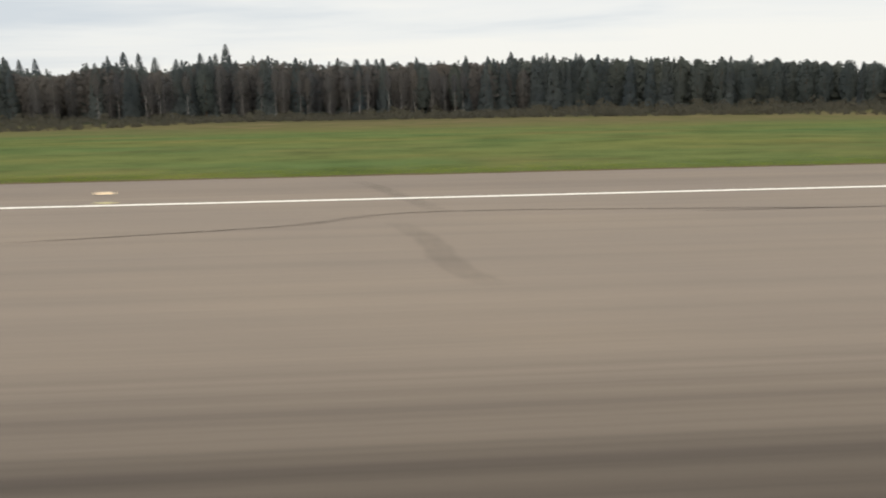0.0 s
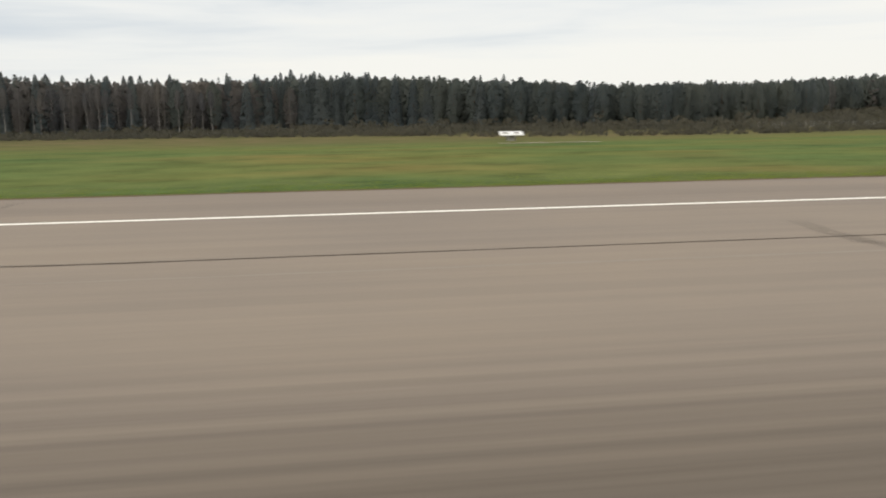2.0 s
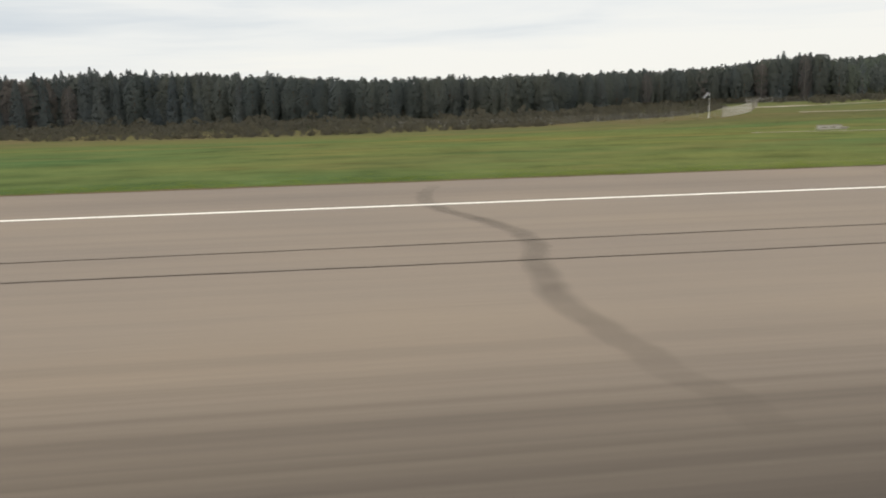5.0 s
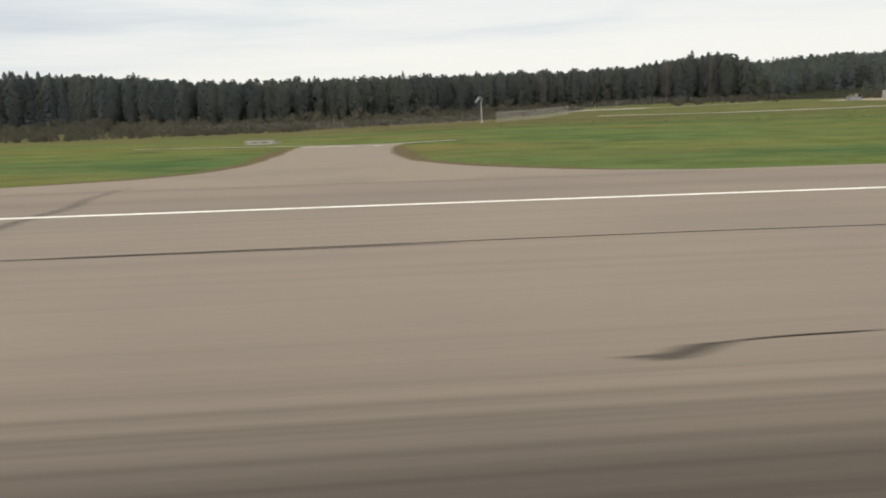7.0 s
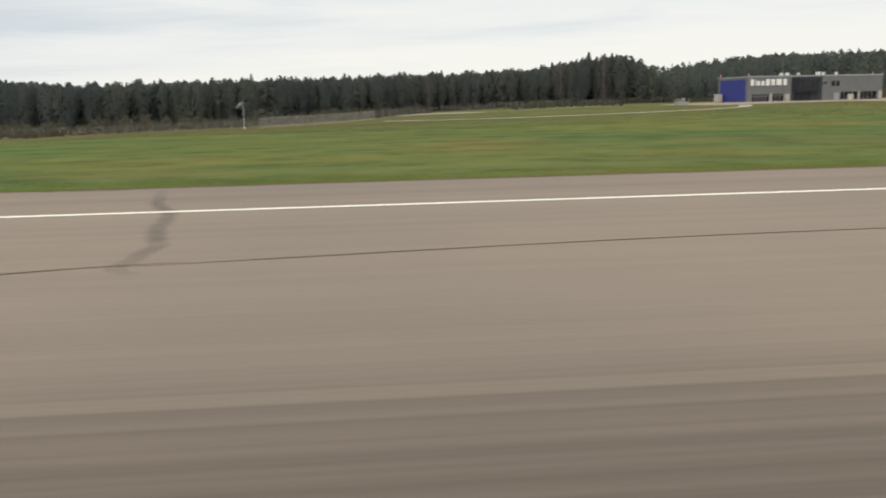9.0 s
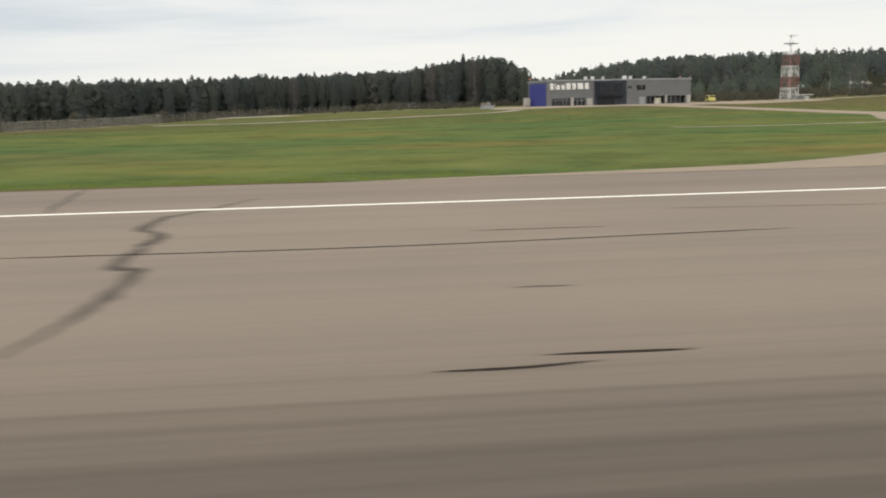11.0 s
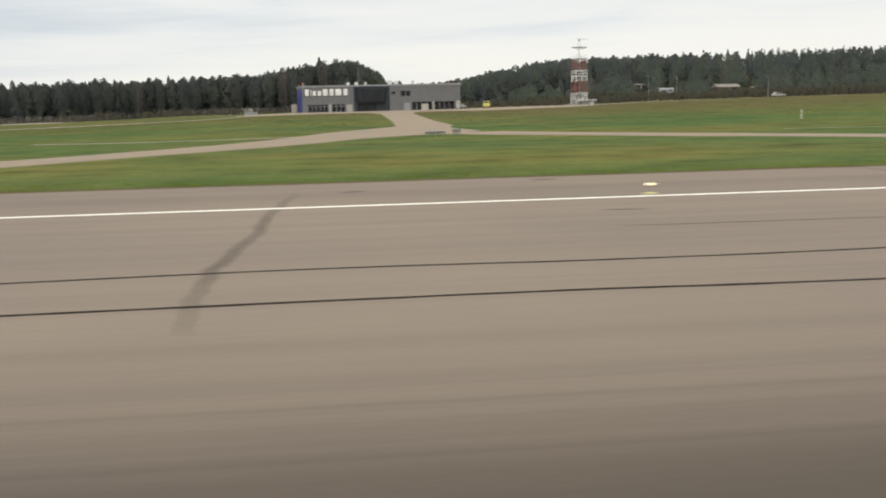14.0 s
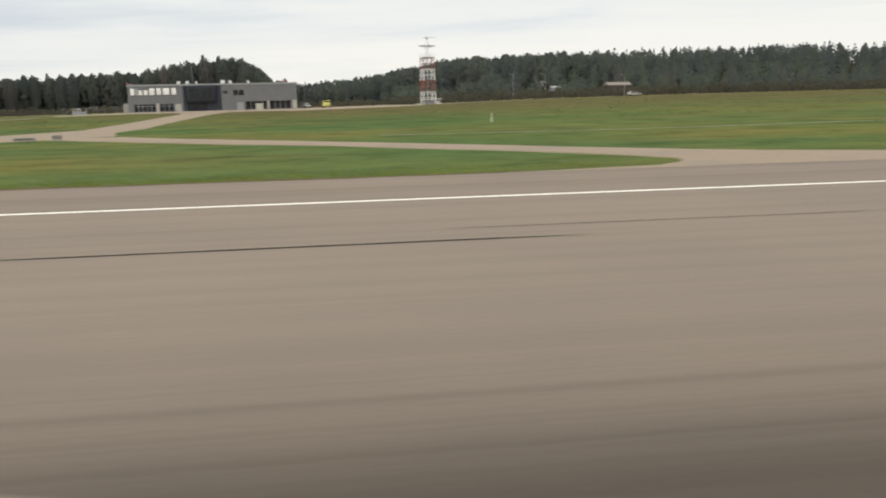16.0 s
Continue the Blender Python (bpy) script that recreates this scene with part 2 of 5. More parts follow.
M_SEAM = surface("dark_bitumen", (0.018, 0.014, 0.010), (0.036, 0.027, 0.021), 5, 0.8, bump=0.15, shine=0.08)
M_PALE = surface("worn_pale_stripe", (0.222, 0.186, 0.149), (0.254, 0.215, 0.174), 3, 0.85, bump=0.1)
# darkened copy of M_PALE: the asphalt's dark tone is put into its colour
M_PALE_DARK = surface("darkened_pale_stripe", (0.188, 0.158, 0.127), (0.216, 0.182, 0.147), 3, 0.85, bump=0.1, shine=0.12)
# needle and leaf colours are paled and blued to stand in for haze
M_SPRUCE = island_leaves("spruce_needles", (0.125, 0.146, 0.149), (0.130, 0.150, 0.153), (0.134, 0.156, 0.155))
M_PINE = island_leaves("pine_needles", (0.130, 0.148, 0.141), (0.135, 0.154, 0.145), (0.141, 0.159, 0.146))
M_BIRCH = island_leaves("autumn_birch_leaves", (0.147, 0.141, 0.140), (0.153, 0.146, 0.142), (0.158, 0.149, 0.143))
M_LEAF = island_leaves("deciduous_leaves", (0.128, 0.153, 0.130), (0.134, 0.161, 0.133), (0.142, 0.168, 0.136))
M_SCRUB = island_leaves("scrub_leaves", (0.099, 0.095, 0.075), (0.104, 0.099, 0.077), (0.112, 0.104, 0.079))
M_STRAW = island_leaves("dry_grass_blades", (0.10, 0.112, 0.040), (0.13, 0.130, 0.052), (0.165, 0.148, 0.070))
M_BLADES = island_leaves("green_grass_blades", (0.15, 0.20, 0.028), (0.21, 0.26, 0.040), (0.27, 0.29, 0.06))
M_BARK = surface("grey_bark", (0.055, 0.045, 0.036), (0.12, 0.10, 0.085), 4, 0.9, bump=0.4, stretch=(1, 1, 0.3))
M_PINEBARK = surface("reddish_pine_bark", (0.10, 0.065, 0.042), (0.20, 0.125, 0.08), 4, 0.9, bump=0.4, stretch=(1, 1, 0.3))
M_WHITEBARK = surface("birch_bark", (0.29, 0.265, 0.24), (0.44, 0.41, 0.375), 2, 0.8, bump=0.3, wear=(0.08, 0.07, 0.06), wear_scale=1.2, stretch=(1, 1, 2))
M_CLAD = surface("grey_metal_cladding", (0.145, 0.15, 0.155), (0.185, 0.19, 0.195), 2, 0.5, 0.2, 0.1, wear=(0.13, 0.13, 0.13), wear_scale=0.3, stretch=(4, 4, 0.4))
M_ROOF = surface("dark_roof_felt", (0.07, 0.07, 0.07), (0.11, 0.11, 0.11), 3, 0.9)
M_BLUE = surface("blue_hangar_door", (0.024, 0.030, 0.20), (0.032, 0.040, 0.25), 1.5, 0.45, 0, 0.05, wear=(0.03, 0.035, 0.17), wear_scale=0.4)
M_NAVY = surface("dark_blue_panels", (0.020, 0.024, 0.034), (0.030, 0.035, 0.048), 2, 0.5)
M_WHITE = surface("white_painted_metal", (0.72, 0.72, 0.70), (0.82, 0.82, 0.80), 3, 0.45, 0, 0.05, wear=(0.6, 0.58, 0.54), wear_scale=0.7)
M_RED = surface("red_painted_steel", (0.27, 0.10, 0.085), (0.33, 0.13, 0.11), 3, 0.5, 0, 0.05, wear=(0.25, 0.13, 0.115), wear_scale=0.8)
M_STEEL = surface("galvanised_steel", (0.28, 0.28, 0.28), (0.42, 0.42, 0.42), 4, 0.4, 0.7, 0.1)
M_GREYPAINT = surface("grey_painted_metal", (0.24, 0.25, 0.26), (0.32, 0.33, 0.34), 3, 0.5)
M_YELLOW = surface("yellow_vehicle_paint", (0.42, 0.39, 0.10), (0.50, 0.46, 0.13), 2, 0.35, 0, 0.03)
M_PALEYELLOW = surface("faded_yellow_panel", (0.55, 0.48, 0.20), (0.66, 0.60, 0.32), 2, 0.5)
M_PALEPOST = surface("weathered_marker_paint", (0.46, 0.45, 0.36), (0.58, 0.56, 0.46), 3, 0.6, wear=(0.36, 0.34, 0.26), wear_scale=1.5)
M_TYRE = surface("black_rubber", (0.02, 0.02, 0.02), (0.04, 0.04, 0.04), 6, 0.85)
M_CONCRETE = surface("weathered_concrete", (0.34, 0.33, 0.30), (0.46, 0.44, 0.40), 3, 0.9, bump=0.3, wear=(0.25, 0.24, 0.2), wear_scale=0.7)
M_FENCE = surface("pale_fence_posts", (0.20, 0.18, 0.155), (0.28, 0.255, 0.22), 4, 0.8)
M_SLAT = surface("weathered_pale_slats", (0.42, 0.40, 0.37), (0.54, 0.52, 0.48), 4, 0.8, stretch=(1, 1, 0.2))
M_BLACK = surface("black_panel", (0.02, 0.02, 0.022), (0.035, 0.035, 0.04), 3, 0.5)
M_EARTH = surface("dry_earth_and_grass", (0.09, 0.08, 0.045), (0.15, 0.125, 0.075), 0.8, 0.95, bump=0.6, wear=(0.10, 0.11, 0.04), wear_scale=0.3)
M_SOCK = surface("faded_sock_cloth", (0.26, 0.27, 0.30), (0.36, 0.36, 0.38), 3, 0.9)


def glass_material():
    m = bpy.data.materials.new("dark_window_glass")
    n, l, b = nodes_of(m)
    obj = n.new("ShaderNodeTexCoord").outputs["Object"]
    l.new(ramp_node(n, l, noise_node(n, l, obj, 0.6, 3), [(0.3, (0.012, 0.014, 0.018)), (0.7, (0.03, 0.032, 0.036))]), b.inputs["Base Color"])
    b.inputs["Roughness"].default_value = 0.12
    b.inputs["Specular IOR Level"].default_value = 0.25
    return m


def glow_material(name, colour, power):
    m = bpy.data.materials.new(name)
    n, l, b = nodes_of(m)
    b.inputs["Base Color"].default_value = (*colour, 1)
    b.inputs["Emission Color"].default_value = (*colour, 1)
    b.inputs["Emission Strength"].default_value = power
    b.inputs["Roughness"].default_value = 0.3
    return m


M_GLASS = glass_material()
M_LAMP = glow_material("lit_amber_lens", (1.0, 0.76, 0.46), 1.15)
M_BEACON = glow_material("lit_red_beacon", (1.0, 0.22, 0.16), 0.9)
M_WHITELAMP = glow_material("lit_white_lamp", (1.0, 0.97, 0.9), 1.2)


# ---- mesh helpers ----
def mesh_object(name, bm, material, parent=None, label=""):
    me = bpy.data.meshes.new(name)
    bm.to_mesh(me)
    bm.free()
    for mm in material if isinstance(material, (list, tuple)) else [material]:
        me.materials.append(mm)
    ob = new(name, me)
    if parent:
        ob.parent = parent
    if label:
        tagged(ob, label)
    return ob


def part(name, bm, material, parent, label=""):
    return mesh_object(name, bm, material, parent, label)


def pydata(name, verts, faces, material, parent=None, indices=None):
    me = bpy.data.meshes.new(name)
    me.from_pydata([tuple(v) for v in verts], [], [tuple(f) for f in faces])
    for mm in material if isinstance(material, (list, tuple)) else [material]:
        me.materials.append(mm)
    if indices is not None:
        me.polygons.foreach_set("material_index", np.asarray(indices, dtype=np.int32))
    me.update()
    ob = new(name, me)
    if parent:
        ob.parent = parent
    return ob


def add_box(bm, x0, x1, y0, y1, z0, z1, bevel=0.0, m=None):
    got = bmesh.ops.create_cube(bm, size=1.0)
    vs = got["verts"]
    bmesh.ops.transform(bm, matrix=Matrix.Translation(((x0 + x1) / 2, (y0 + y1) / 2, (z0 + z1) / 2)) @ Matrix.Diagonal((x1 - x0, y1 - y0, z1 - z0, 1)), verts=vs)
    if bevel:
        es = list({e for v in vs for e in v.link_edges})
        got = bmesh.ops.bevel(bm, geom=es, offset=bevel, segments=1, affect="EDGES")
        vs = list({v for f in got["faces"] for v in f.verts})
    if m is not None:
        bmesh.ops.transform(bm, matrix=m, verts=vs)
    return bm


def box(x0, x1, y0, y1, z0, z1, bevel=0.0):
    return add_box(bmesh.new(), x0, x1, y0, y1, z0, z1, bevel)


def add_bar(bm, a, b, r, sides=6, r2=None):
    a, b = Vector(a), Vector(b)
    d = b - a
    m = Matrix.Translation((a + b) / 2) @ d.to_track_quat("Z", "Y").to_matrix().to_4x4()
    bmesh.ops.create_cone(bm, cap_ends=True, segments=sides, radius1=r, radius2=r if r2 is None else r2, depth=d.length, matrix=m)
    return bm


def bar(a, b, r, sides=6, r2=None):
    return add_bar(bmesh.new(), a, b, r, sides, r2)


def thing(name, x, y, z, turn, label, category, group="", kind=""):
    e = new(name)
    e.empty_display_size = 0.3
    e.matrix_world = pose(x, y, z, 0, 0, turn)
    return tagged(e, label, category, group, kind)


# ---- the lie of the land ----
RISE_X = (-400, 150, 236, 274, 340, 400, 420, 465, 505, 550, 610, 700, 900)
RISE_Z = (-2.2, -2.2, -1.9, -1.3, -0.4, 1.5, 2.0, 1.9, 2.3, 3.1, 3.6, 3.7, 3.7)
HILL_X = (440, 500, 560, 670, 830, 1100, 1600)
HILL_Z = (0, 4, 12.2, 17.2, 20.5, 22, 16)


def land(x, y):
    z = float(np.interp(x, RISE_X, RISE_Z)) * ss(60, 190 + 80 * ss(210, 330, x), y)
    z -= 0.8 * ss(250, 400, y) * (1 - ss(200, 330, x))
    z += float(np.interp(x, HILL_X, HILL_Z)) * ss(330, 700, y)
    # a low bank under the upper track
    z += 0.9 * ss(222, 256, y) * ss(285, 330, x) * (1 - ss(375, 405, x))
    return z


def steps(*spans):
    out = []
    for a, b, s in spans:
        out += list(np.arange(a, b, s))
    return out + [spans[-1][1]]


def build_ground():
    xs = steps((-4000, -800, 400), (-800, -200, 30), (-200, 720, 6), (720, 1500, 30), (1500, 4600, 400))
    ys = steps((-4000, -200, 400), (-200, 36, 30), (36, 300, 4), (300, 900, 15), (900, 4500, 400))
    verts = []
    for y in ys:
        for x in xs:
            rough = 0.03 * noise.noise((x * 0.11, y * 0.11, 0)) * ss(44, 60, y) if y < 400 else 0.0
            verts.append((x, y, land(x, y) + rough - 0.03))
    w = len(xs)
    faces = [(j * w + i, j * w + i + 1, (j + 1) * w + i + 1, (j + 1) * w + i) for j in range(len(ys) - 1) for i in range(w - 1)]
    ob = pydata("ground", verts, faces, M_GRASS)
    ob.data.polygons.foreach_set("use_smooth", [True] * len(faces))
    return tagged(ob, "green and straw-coloured mown airfield grass", "grass", kind="structure")


def rows_sheet(name, rows, lift, material, label, category, fray=0.25, step=1.5):
    """A paved sheet given by rows of (y, left x, right x), with slightly frayed sides, laid on the land."""
    y0, y1 = rows[0][0], rows[-1][0]
    n = max(2, int(abs(y1 - y0) / step))
    ys = [r[0] for r in rows]
    verts, faces, cols = [], [], 11
    for i in range(n + 1):
        y = y0 + (y1 - y0) * i / n
        a = float(np.interp(y, ys, [r[1] for r in rows])) + fray * noise.noise((y * 0.35, lift * 90, 3.0))
        b = float(np.interp(y, ys, [r[2] for r in rows])) + fray * noise.noise((y * 0.35, lift * 90, 8.0))
        for k in range(cols):
            x = a + (b - a) * min(max(k - 1, 0), cols - 3) / (cols - 3) + (-0.12 if k == 0 else 0.12 if k == cols - 1 else 0)
            drop = 0.12 * ss(39, 42, y) if k in (0, cols - 1) else 0.0
            verts.append((x, y, land(x, y) + 0.004 + lift * ss(39, 46, y) - drop))
    for i in range(n):
        for k in range(cols - 1):
            q = i * cols + k
            faces.append((q, q + 1, q + cols + 1, q + cols))
    return tagged(pydata(name, verts, faces, material), label, category, kind="structure")


def spline(points, step):
    """Points along a smooth curve through the given ones."""
    p = [Vector((*q, 0)) for q in points]
    p = [p[0] * 2 - p[1]] + p + [p[-1] * 2 - p[-2]]
    out = []
    for i in range(1, len(p) - 2):
        n = max(1, int((p[i + 1] - p[i]).length / step))
        for k in range(n):
            t = k / n
            out.append(0.5 * (2 * p[i] + (p[i + 1] - p[i - 1]) * t + (2 * p[i - 1] - 5 * p[i] + 4 * p[i + 1] - p[i + 2]) * t * t
                              + (3 * p[i] - p[i - 1] - 3 * p[i + 1] + p[i + 2]) * t ** 3))
    return out + [p[-2]]


def ribbon(name, points, width, lift, material, step=4.0, wobble=0.0, ragged=0.0, taper=0.0, seed=0.0):
    line = spline(points, step)
    if wobble:
        line = [q + Vector((noise.noise((q.x * 0.9, q.y * 0.9, seed)), noise.noise((q.x * 0.9, q.y * 0.9, seed + 7)), 0)) * wobble
                + Vector((noise.noise((q.x * 3.1, q.y * 3.1, seed + 2)), noise.noise((q.x * 3.1, q.y * 3.1, seed + 9)), 0)) * wobble * 0.5 for q in line]
    verts, faces = [], []
    for i, q in enumerate(line):
        d = (line[min(i + 1, len(line) - 1)] - line[max(i - 1, 0)])
        side = Vector((-d.y, d.x, 0)).normalized()
        w = width / 2
        if taper:
            w *= 0.25 + 0.75 * min(1.0, taper * min(i, len(line) - 1 - i) / len(line))
        for s in (-1, 1):
            e = q + side * s * w * (1 + ragged * noise.noise((q.x * 1.7, q.y * 1.7, seed + s * 5)))
            verts.append((e.x, e.y, land(e.x, e.y) + lift))
        if i:
            k = 2 * i
            faces.append((k - 2, k, k + 1, k - 1))
    return pydata(name, verts, faces, material)


# ---- ground, runway and taxiways ----
build_ground()
STRIPE_Y, EDGE_Y = 29.6, 39.05


def build_runway():
    xs = steps((-2500, -160, 60), (-160, 640, 2), (640, 3000, 60))
    ys = [-20.0, -5.0, 3.0, 6.0, 10.0, 15.0, 20.0, 25.0, 29.0, 31.0, 35.0, 38.3]
    verts, faces = [], []
    for x in xs:
        for y in ys:
            verts.append((x, y, 0.0))
        verts.append((x, EDGE_Y + 0.22 * noise.noise((x * 0.23, 0, 0)) + 0.12 * noise.noise((x * 1.1, 4, 0)), -0.008))
    w = len(ys) + 1
    for i in range(len(xs) - 1):
        for k in range(w - 1):
            q = i * w + k
            faces.append((q, q + w, q + w + 1, q + 1))
    ob = pydata("runway", verts, faces, M_RUNWAY)
    tagged(ob, "worn brown-grey runway asphalt with tyre streaks", "runway", kind="structure")


build_runway()


def build_stripe():
    xs = steps((-2500, -160, 80), (-160, 640, 1.5), (640, 3000, 80))
    verts, faces = [], []
    for i, x in enumerate(xs):
        for s in (-1, 1):
            verts.append((x, STRIPE_Y + s * (0.20 + 0.012 * noise.noise((x * 0.8, s * 3, 1))), 0.006))
        if i:
            k = 2 * i
            faces.append((k - 2, k, k + 1, k - 1))
    tagged(pydata("runway_side_stripe", verts, faces, M_PAINT), "continuous white painted runway side stripe", "road marking", kind="structure")


build_stripe()

STUB = [(38.7, 206, 300), (39.4, 216, 276), (40.2, 223, 264), (41.2, 228, 260.6), (42.3, 231, 258.8), (43.7, 234.2, 257), (45, 237, 255.6), (47, 238.7, 254.1), (49.5, 240, 252.6), (54, 241.2, 250.8), (62, 241.9, 250.1), (70, 242.2, 250.3), (76, 242.4, 250.8), (81, 242.6, 252.0)]
rows_sheet("taxiway", STUB, 0.012, M_STUB, "short stub of brown-grey taxiway asphalt", "taxiway")
rows_sheet("taxiway", [(39.0, 364, 397), (41.5, 382.7, 398.4), (44, 388.4, 400.2), (47.6, 394.6, 403), (52, 399, 407.3), (57, 402.6, 410.8), (63, 406.8, 415), (67, 409.8, 418.2), (71, 412.8, 421.6), (76, 416.6, 426), (80, 419.2, 429), (84, 421.8, 431.6), (90, 424.9, 435), (94, 426.6, 439), (98, 428, 444.5), (102, 429.2, 449), (106, 430.4, 448.5), (110, 432.2, 447.4), (114, 434.6, 446.9), (119, 437.4, 447.2), (125, 440.2, 448.3), (147, 440.5, 447.4), (205, 440, 447.3), (222, 438, 449), (230, 432, 456)],
           0.03, M_TAXI, "curving pale taxiway leading to the apron", "taxiway")
rows_sheet("taxiway", [(38.9, 480, 545), (40.1, 488.4, 530), (42.5, 491, 511), (45, 491.3, 502.5), (48, 489.7, 498), (51, 488, 494.6), (56, 484.4, 490.3), (63, 478, 484.6), (70, 472.5, 478.5), (78, 463.5, 471), (85, 456, 464), (92, 449, 457), (99, 441, 451)],
           0.038, M_TAXI, "narrow pale taxiway crossing the grass", "taxiway")
rows_sheet("apron", [(222, 424, 463), (227, 413, 476), (233, 405, 490), (241, 402, 500), (286, 404, 492)], 0.05, M_TAXI, "pale asphalt apron before the hangar", "apron", 0.5)


def track(points, width, lift, label, seed):
    ob = ribbon("gravel_track", points, width, lift, M_GRAVEL, 3.0, 0.0, 0.3, seed=seed)
    tagged(ob, label, "track", kind="structure")


def bank(points, width, high, label, seed):
    """A gravel track raised on a low rounded bank."""
    line = spline(points, 3.0)
    verts, faces = [], []
    for i, q in enumerate(line):
        d = line[min(i + 1, len(line) - 1)] - line[max(i - 1, 0)]
        side = Vector((-d.y, d.x, 0)).normalized()
        top = high * (0.8 + 0.4 * noise.noise((q.x * 0.2, q.y * 0.2, seed))) * min(1.0, 4 * min(i, len(line) - 1 - i) / len(line))
        for share, lift in ((-0.5, -0.05), (-0.36, 0.85), (-0.1, 1.0), (0.1, 1.0), (0.36, 0.85), (0.5, -0.05)):
            e = q + side * share * width
            verts.append((e.x, e.y, land(e.x, e.y) + 0.04 + lift * top))
        if i:
            k = 6 * i
            faces += [(k - 6 + j, k + j, k + j + 1, k - 5 + j) for j in range(5)]
    tagged(pydata("gravel_track", verts, faces, M_GRAVEL), label, "track", kind="structure")


track([(486, 243), (512, 262), (550, 280), (612, 286), (700, 287), (860, 285)], 7.0, 0.07, "pale gravel road along the rise", 1.0)
bank([(406, 224), (399, 208), (392, 202), (384, 200), (370, 200), (357, 203), (342, 213), (326, 224), (312, 231)], 3.2, 0.10, "pale gravel perimeter track", 2.0)
track([(410, 257), (395, 265), (375, 272), (345, 280), (322, 288), (300, 297)], 4.0, 0.06, "pale gravel track along the bank", 3.5)
bank([(348, 279.4), (338, 282.3), (327, 286), (314, 291)], 3.0, 0.34, "pale gravel track before the wood", 3.0)
track([(226, 87.5), (233, 85.5), (238, 83.2), (243, 81.4), (248, 80.2), (251.5, 80.8), (254, 83.3), (257.5, 85.8)], 1.2, 0.03, "pale strip of gravel across the taxiway end", 4.0)
track([(103.5, 130), (111, 129.6), (118.5, 129)], 6.0, 0.05, "short pale strip of gravel in grass", 5.0)
track([(478, 86), (505, 84), (540, 88)], 0.5, 0.012, "thin pale worn line in grass", 6.0)
track([(400, 97.5), (412, 95.5), (424, 97), (434, 101)], 1.2, 0.012, "thin pale worn line in grass", 7.0)
for x0, x1 in ((242.9, 247.3), (249.0, 250.0)):
    ob = pydata("holding_line", [(x0, 77.2, land(x0, 77.2) + 0.022), (x1, 77.2, land(x1, 77.2) + 0.022), (x1, 77.6, land(x1, 77.6) + 0.022), (x0, 77.6, land(x0, 77.6) + 0.022)], [(0, 1, 2, 3)], M_PAINT)
    tagged(ob, "white painted bar across the taxiway end", "road marking", kind="structure")



def dry_verge(points, width, seed):
    ob = ribbon("dry_verge", points, width, -0.002, M_VERGE, 1.5, 0.12, 0.9, 12.0, seed)
    tagged(ob, "narrow fringe of dry brown grass along the asphalt", "verge", kind="structure")


dry_verge([(a - 0.5, y) for y, a, b in STUB if 42 < y < 77], 1.7, 1.0)
dry_verge([(b + 0.6, y) for y, a, b in STUB if 41 < y < 77], 2.0, 2.0)
for n, (x0, x1) in enumerate(((-160, 214), (272, 364), (402, 486), (530, 700))):
    dry_verge([(x0 + (x1 - x0) * k / 24, EDGE_Y + 0.30) for k in range(25)], 0.75, 3.0 + n)

marks = [0]


def crack(points, width):
    marks[0] += 1
    ob = ribbon("sealed_crack", points, width * 0.85, 0.004 + 0.0007 * (marks[0] % 3), M_SEAL, 0.2, 0.13, 0.7, 4.0, marks[0] * 3.1)
    tagged(ob, "wandering crack filled with dark brown sealant", "crack", kind="structure")


def seam(points, width):
    marks[0] += 1
    ob = ribbon("bitumen_seam", points, width * 0.85, 0.009 + 0.0007 * (marks[0] % 3), M_SEAM, 0.5, 0.018, 0.45, 12.0, marks[0] * 2.3)
    tagged(ob, "thin dark bitumen line along a paving joint", "seam", kind="structure")


crack([(-1.2, 36.7), (0.2, 31.8), (1.1, 28.1), (1.7, 25.8)], 0.18)
crack([(0.3, 23.6), (1.0, 20.5), (1.3, 17.5), (1.6, 16.3), (1.9, 15.3)], 0.17)
crack([(16.8, 7.2), (18.1, 8.1), (20.4, 9.8), (22.6, 13.1), (24.8, 16.1), (26.1, 18.3), (24.8, 19.5), (23.6, 22.5)], 0.30)
crack([(28.4, 23.9), (29.5, 24.6), (30.3, 27.9), (32.8, 32.3), (31.5, 38.1)], 0.22)
crack([(45.5, 35.0), (45.1, 29.3), (45.2, 21.8), (45.4, 18.2), (45.4, 13.7), (45.5, 11.3)], 0.34)
crack([(63.6, 37.2), (62.4, 29.5), (61.6, 21.6), (61.2, 17.6), (59.8, 15.7), (59.6, 12.7), (59.8, 10.1), (59.6, 8.2), (59.4, 6.7)], 0.40)
crack([(89.5, 24.2), (89.0, 20.7), (89.2, 17.4), (89.1, 14.6), (89.0, 12.6)], 0.30)
crack([(149.6, 23.9), (147.7, 17.3), (146.2, 12.4), (145.7, 9.6), (145.3, 7.5)], 0.42)
crack([(147.1, 26.0), (146.2, 19.0), (145.9, 13.9), (145.6, 11.7)], 0.25)
crack([(163.5, 29.1), (162.9, 24.9), (160.8, 18.4)], 0.25)
crack([(237.5, 40.5), (237.0, 36.3), (237.2, 32.5), (236.8, 27.9), (236.9, 24.2), (237.2, 22.0), (237.6, 20.7), (237.3, 18.3), (237.1, 15.7), (237.2, 14.2), (237.2, 12.7), (237.4, 11.3), (237.4, 10.4), (237.3, 9.5), (237.2, 8.6), (237.3, 8.2)], 0.36)
crack([(225.3, 34.5), (227.4, 30.1), (228.4, 27.0)], 0.30)
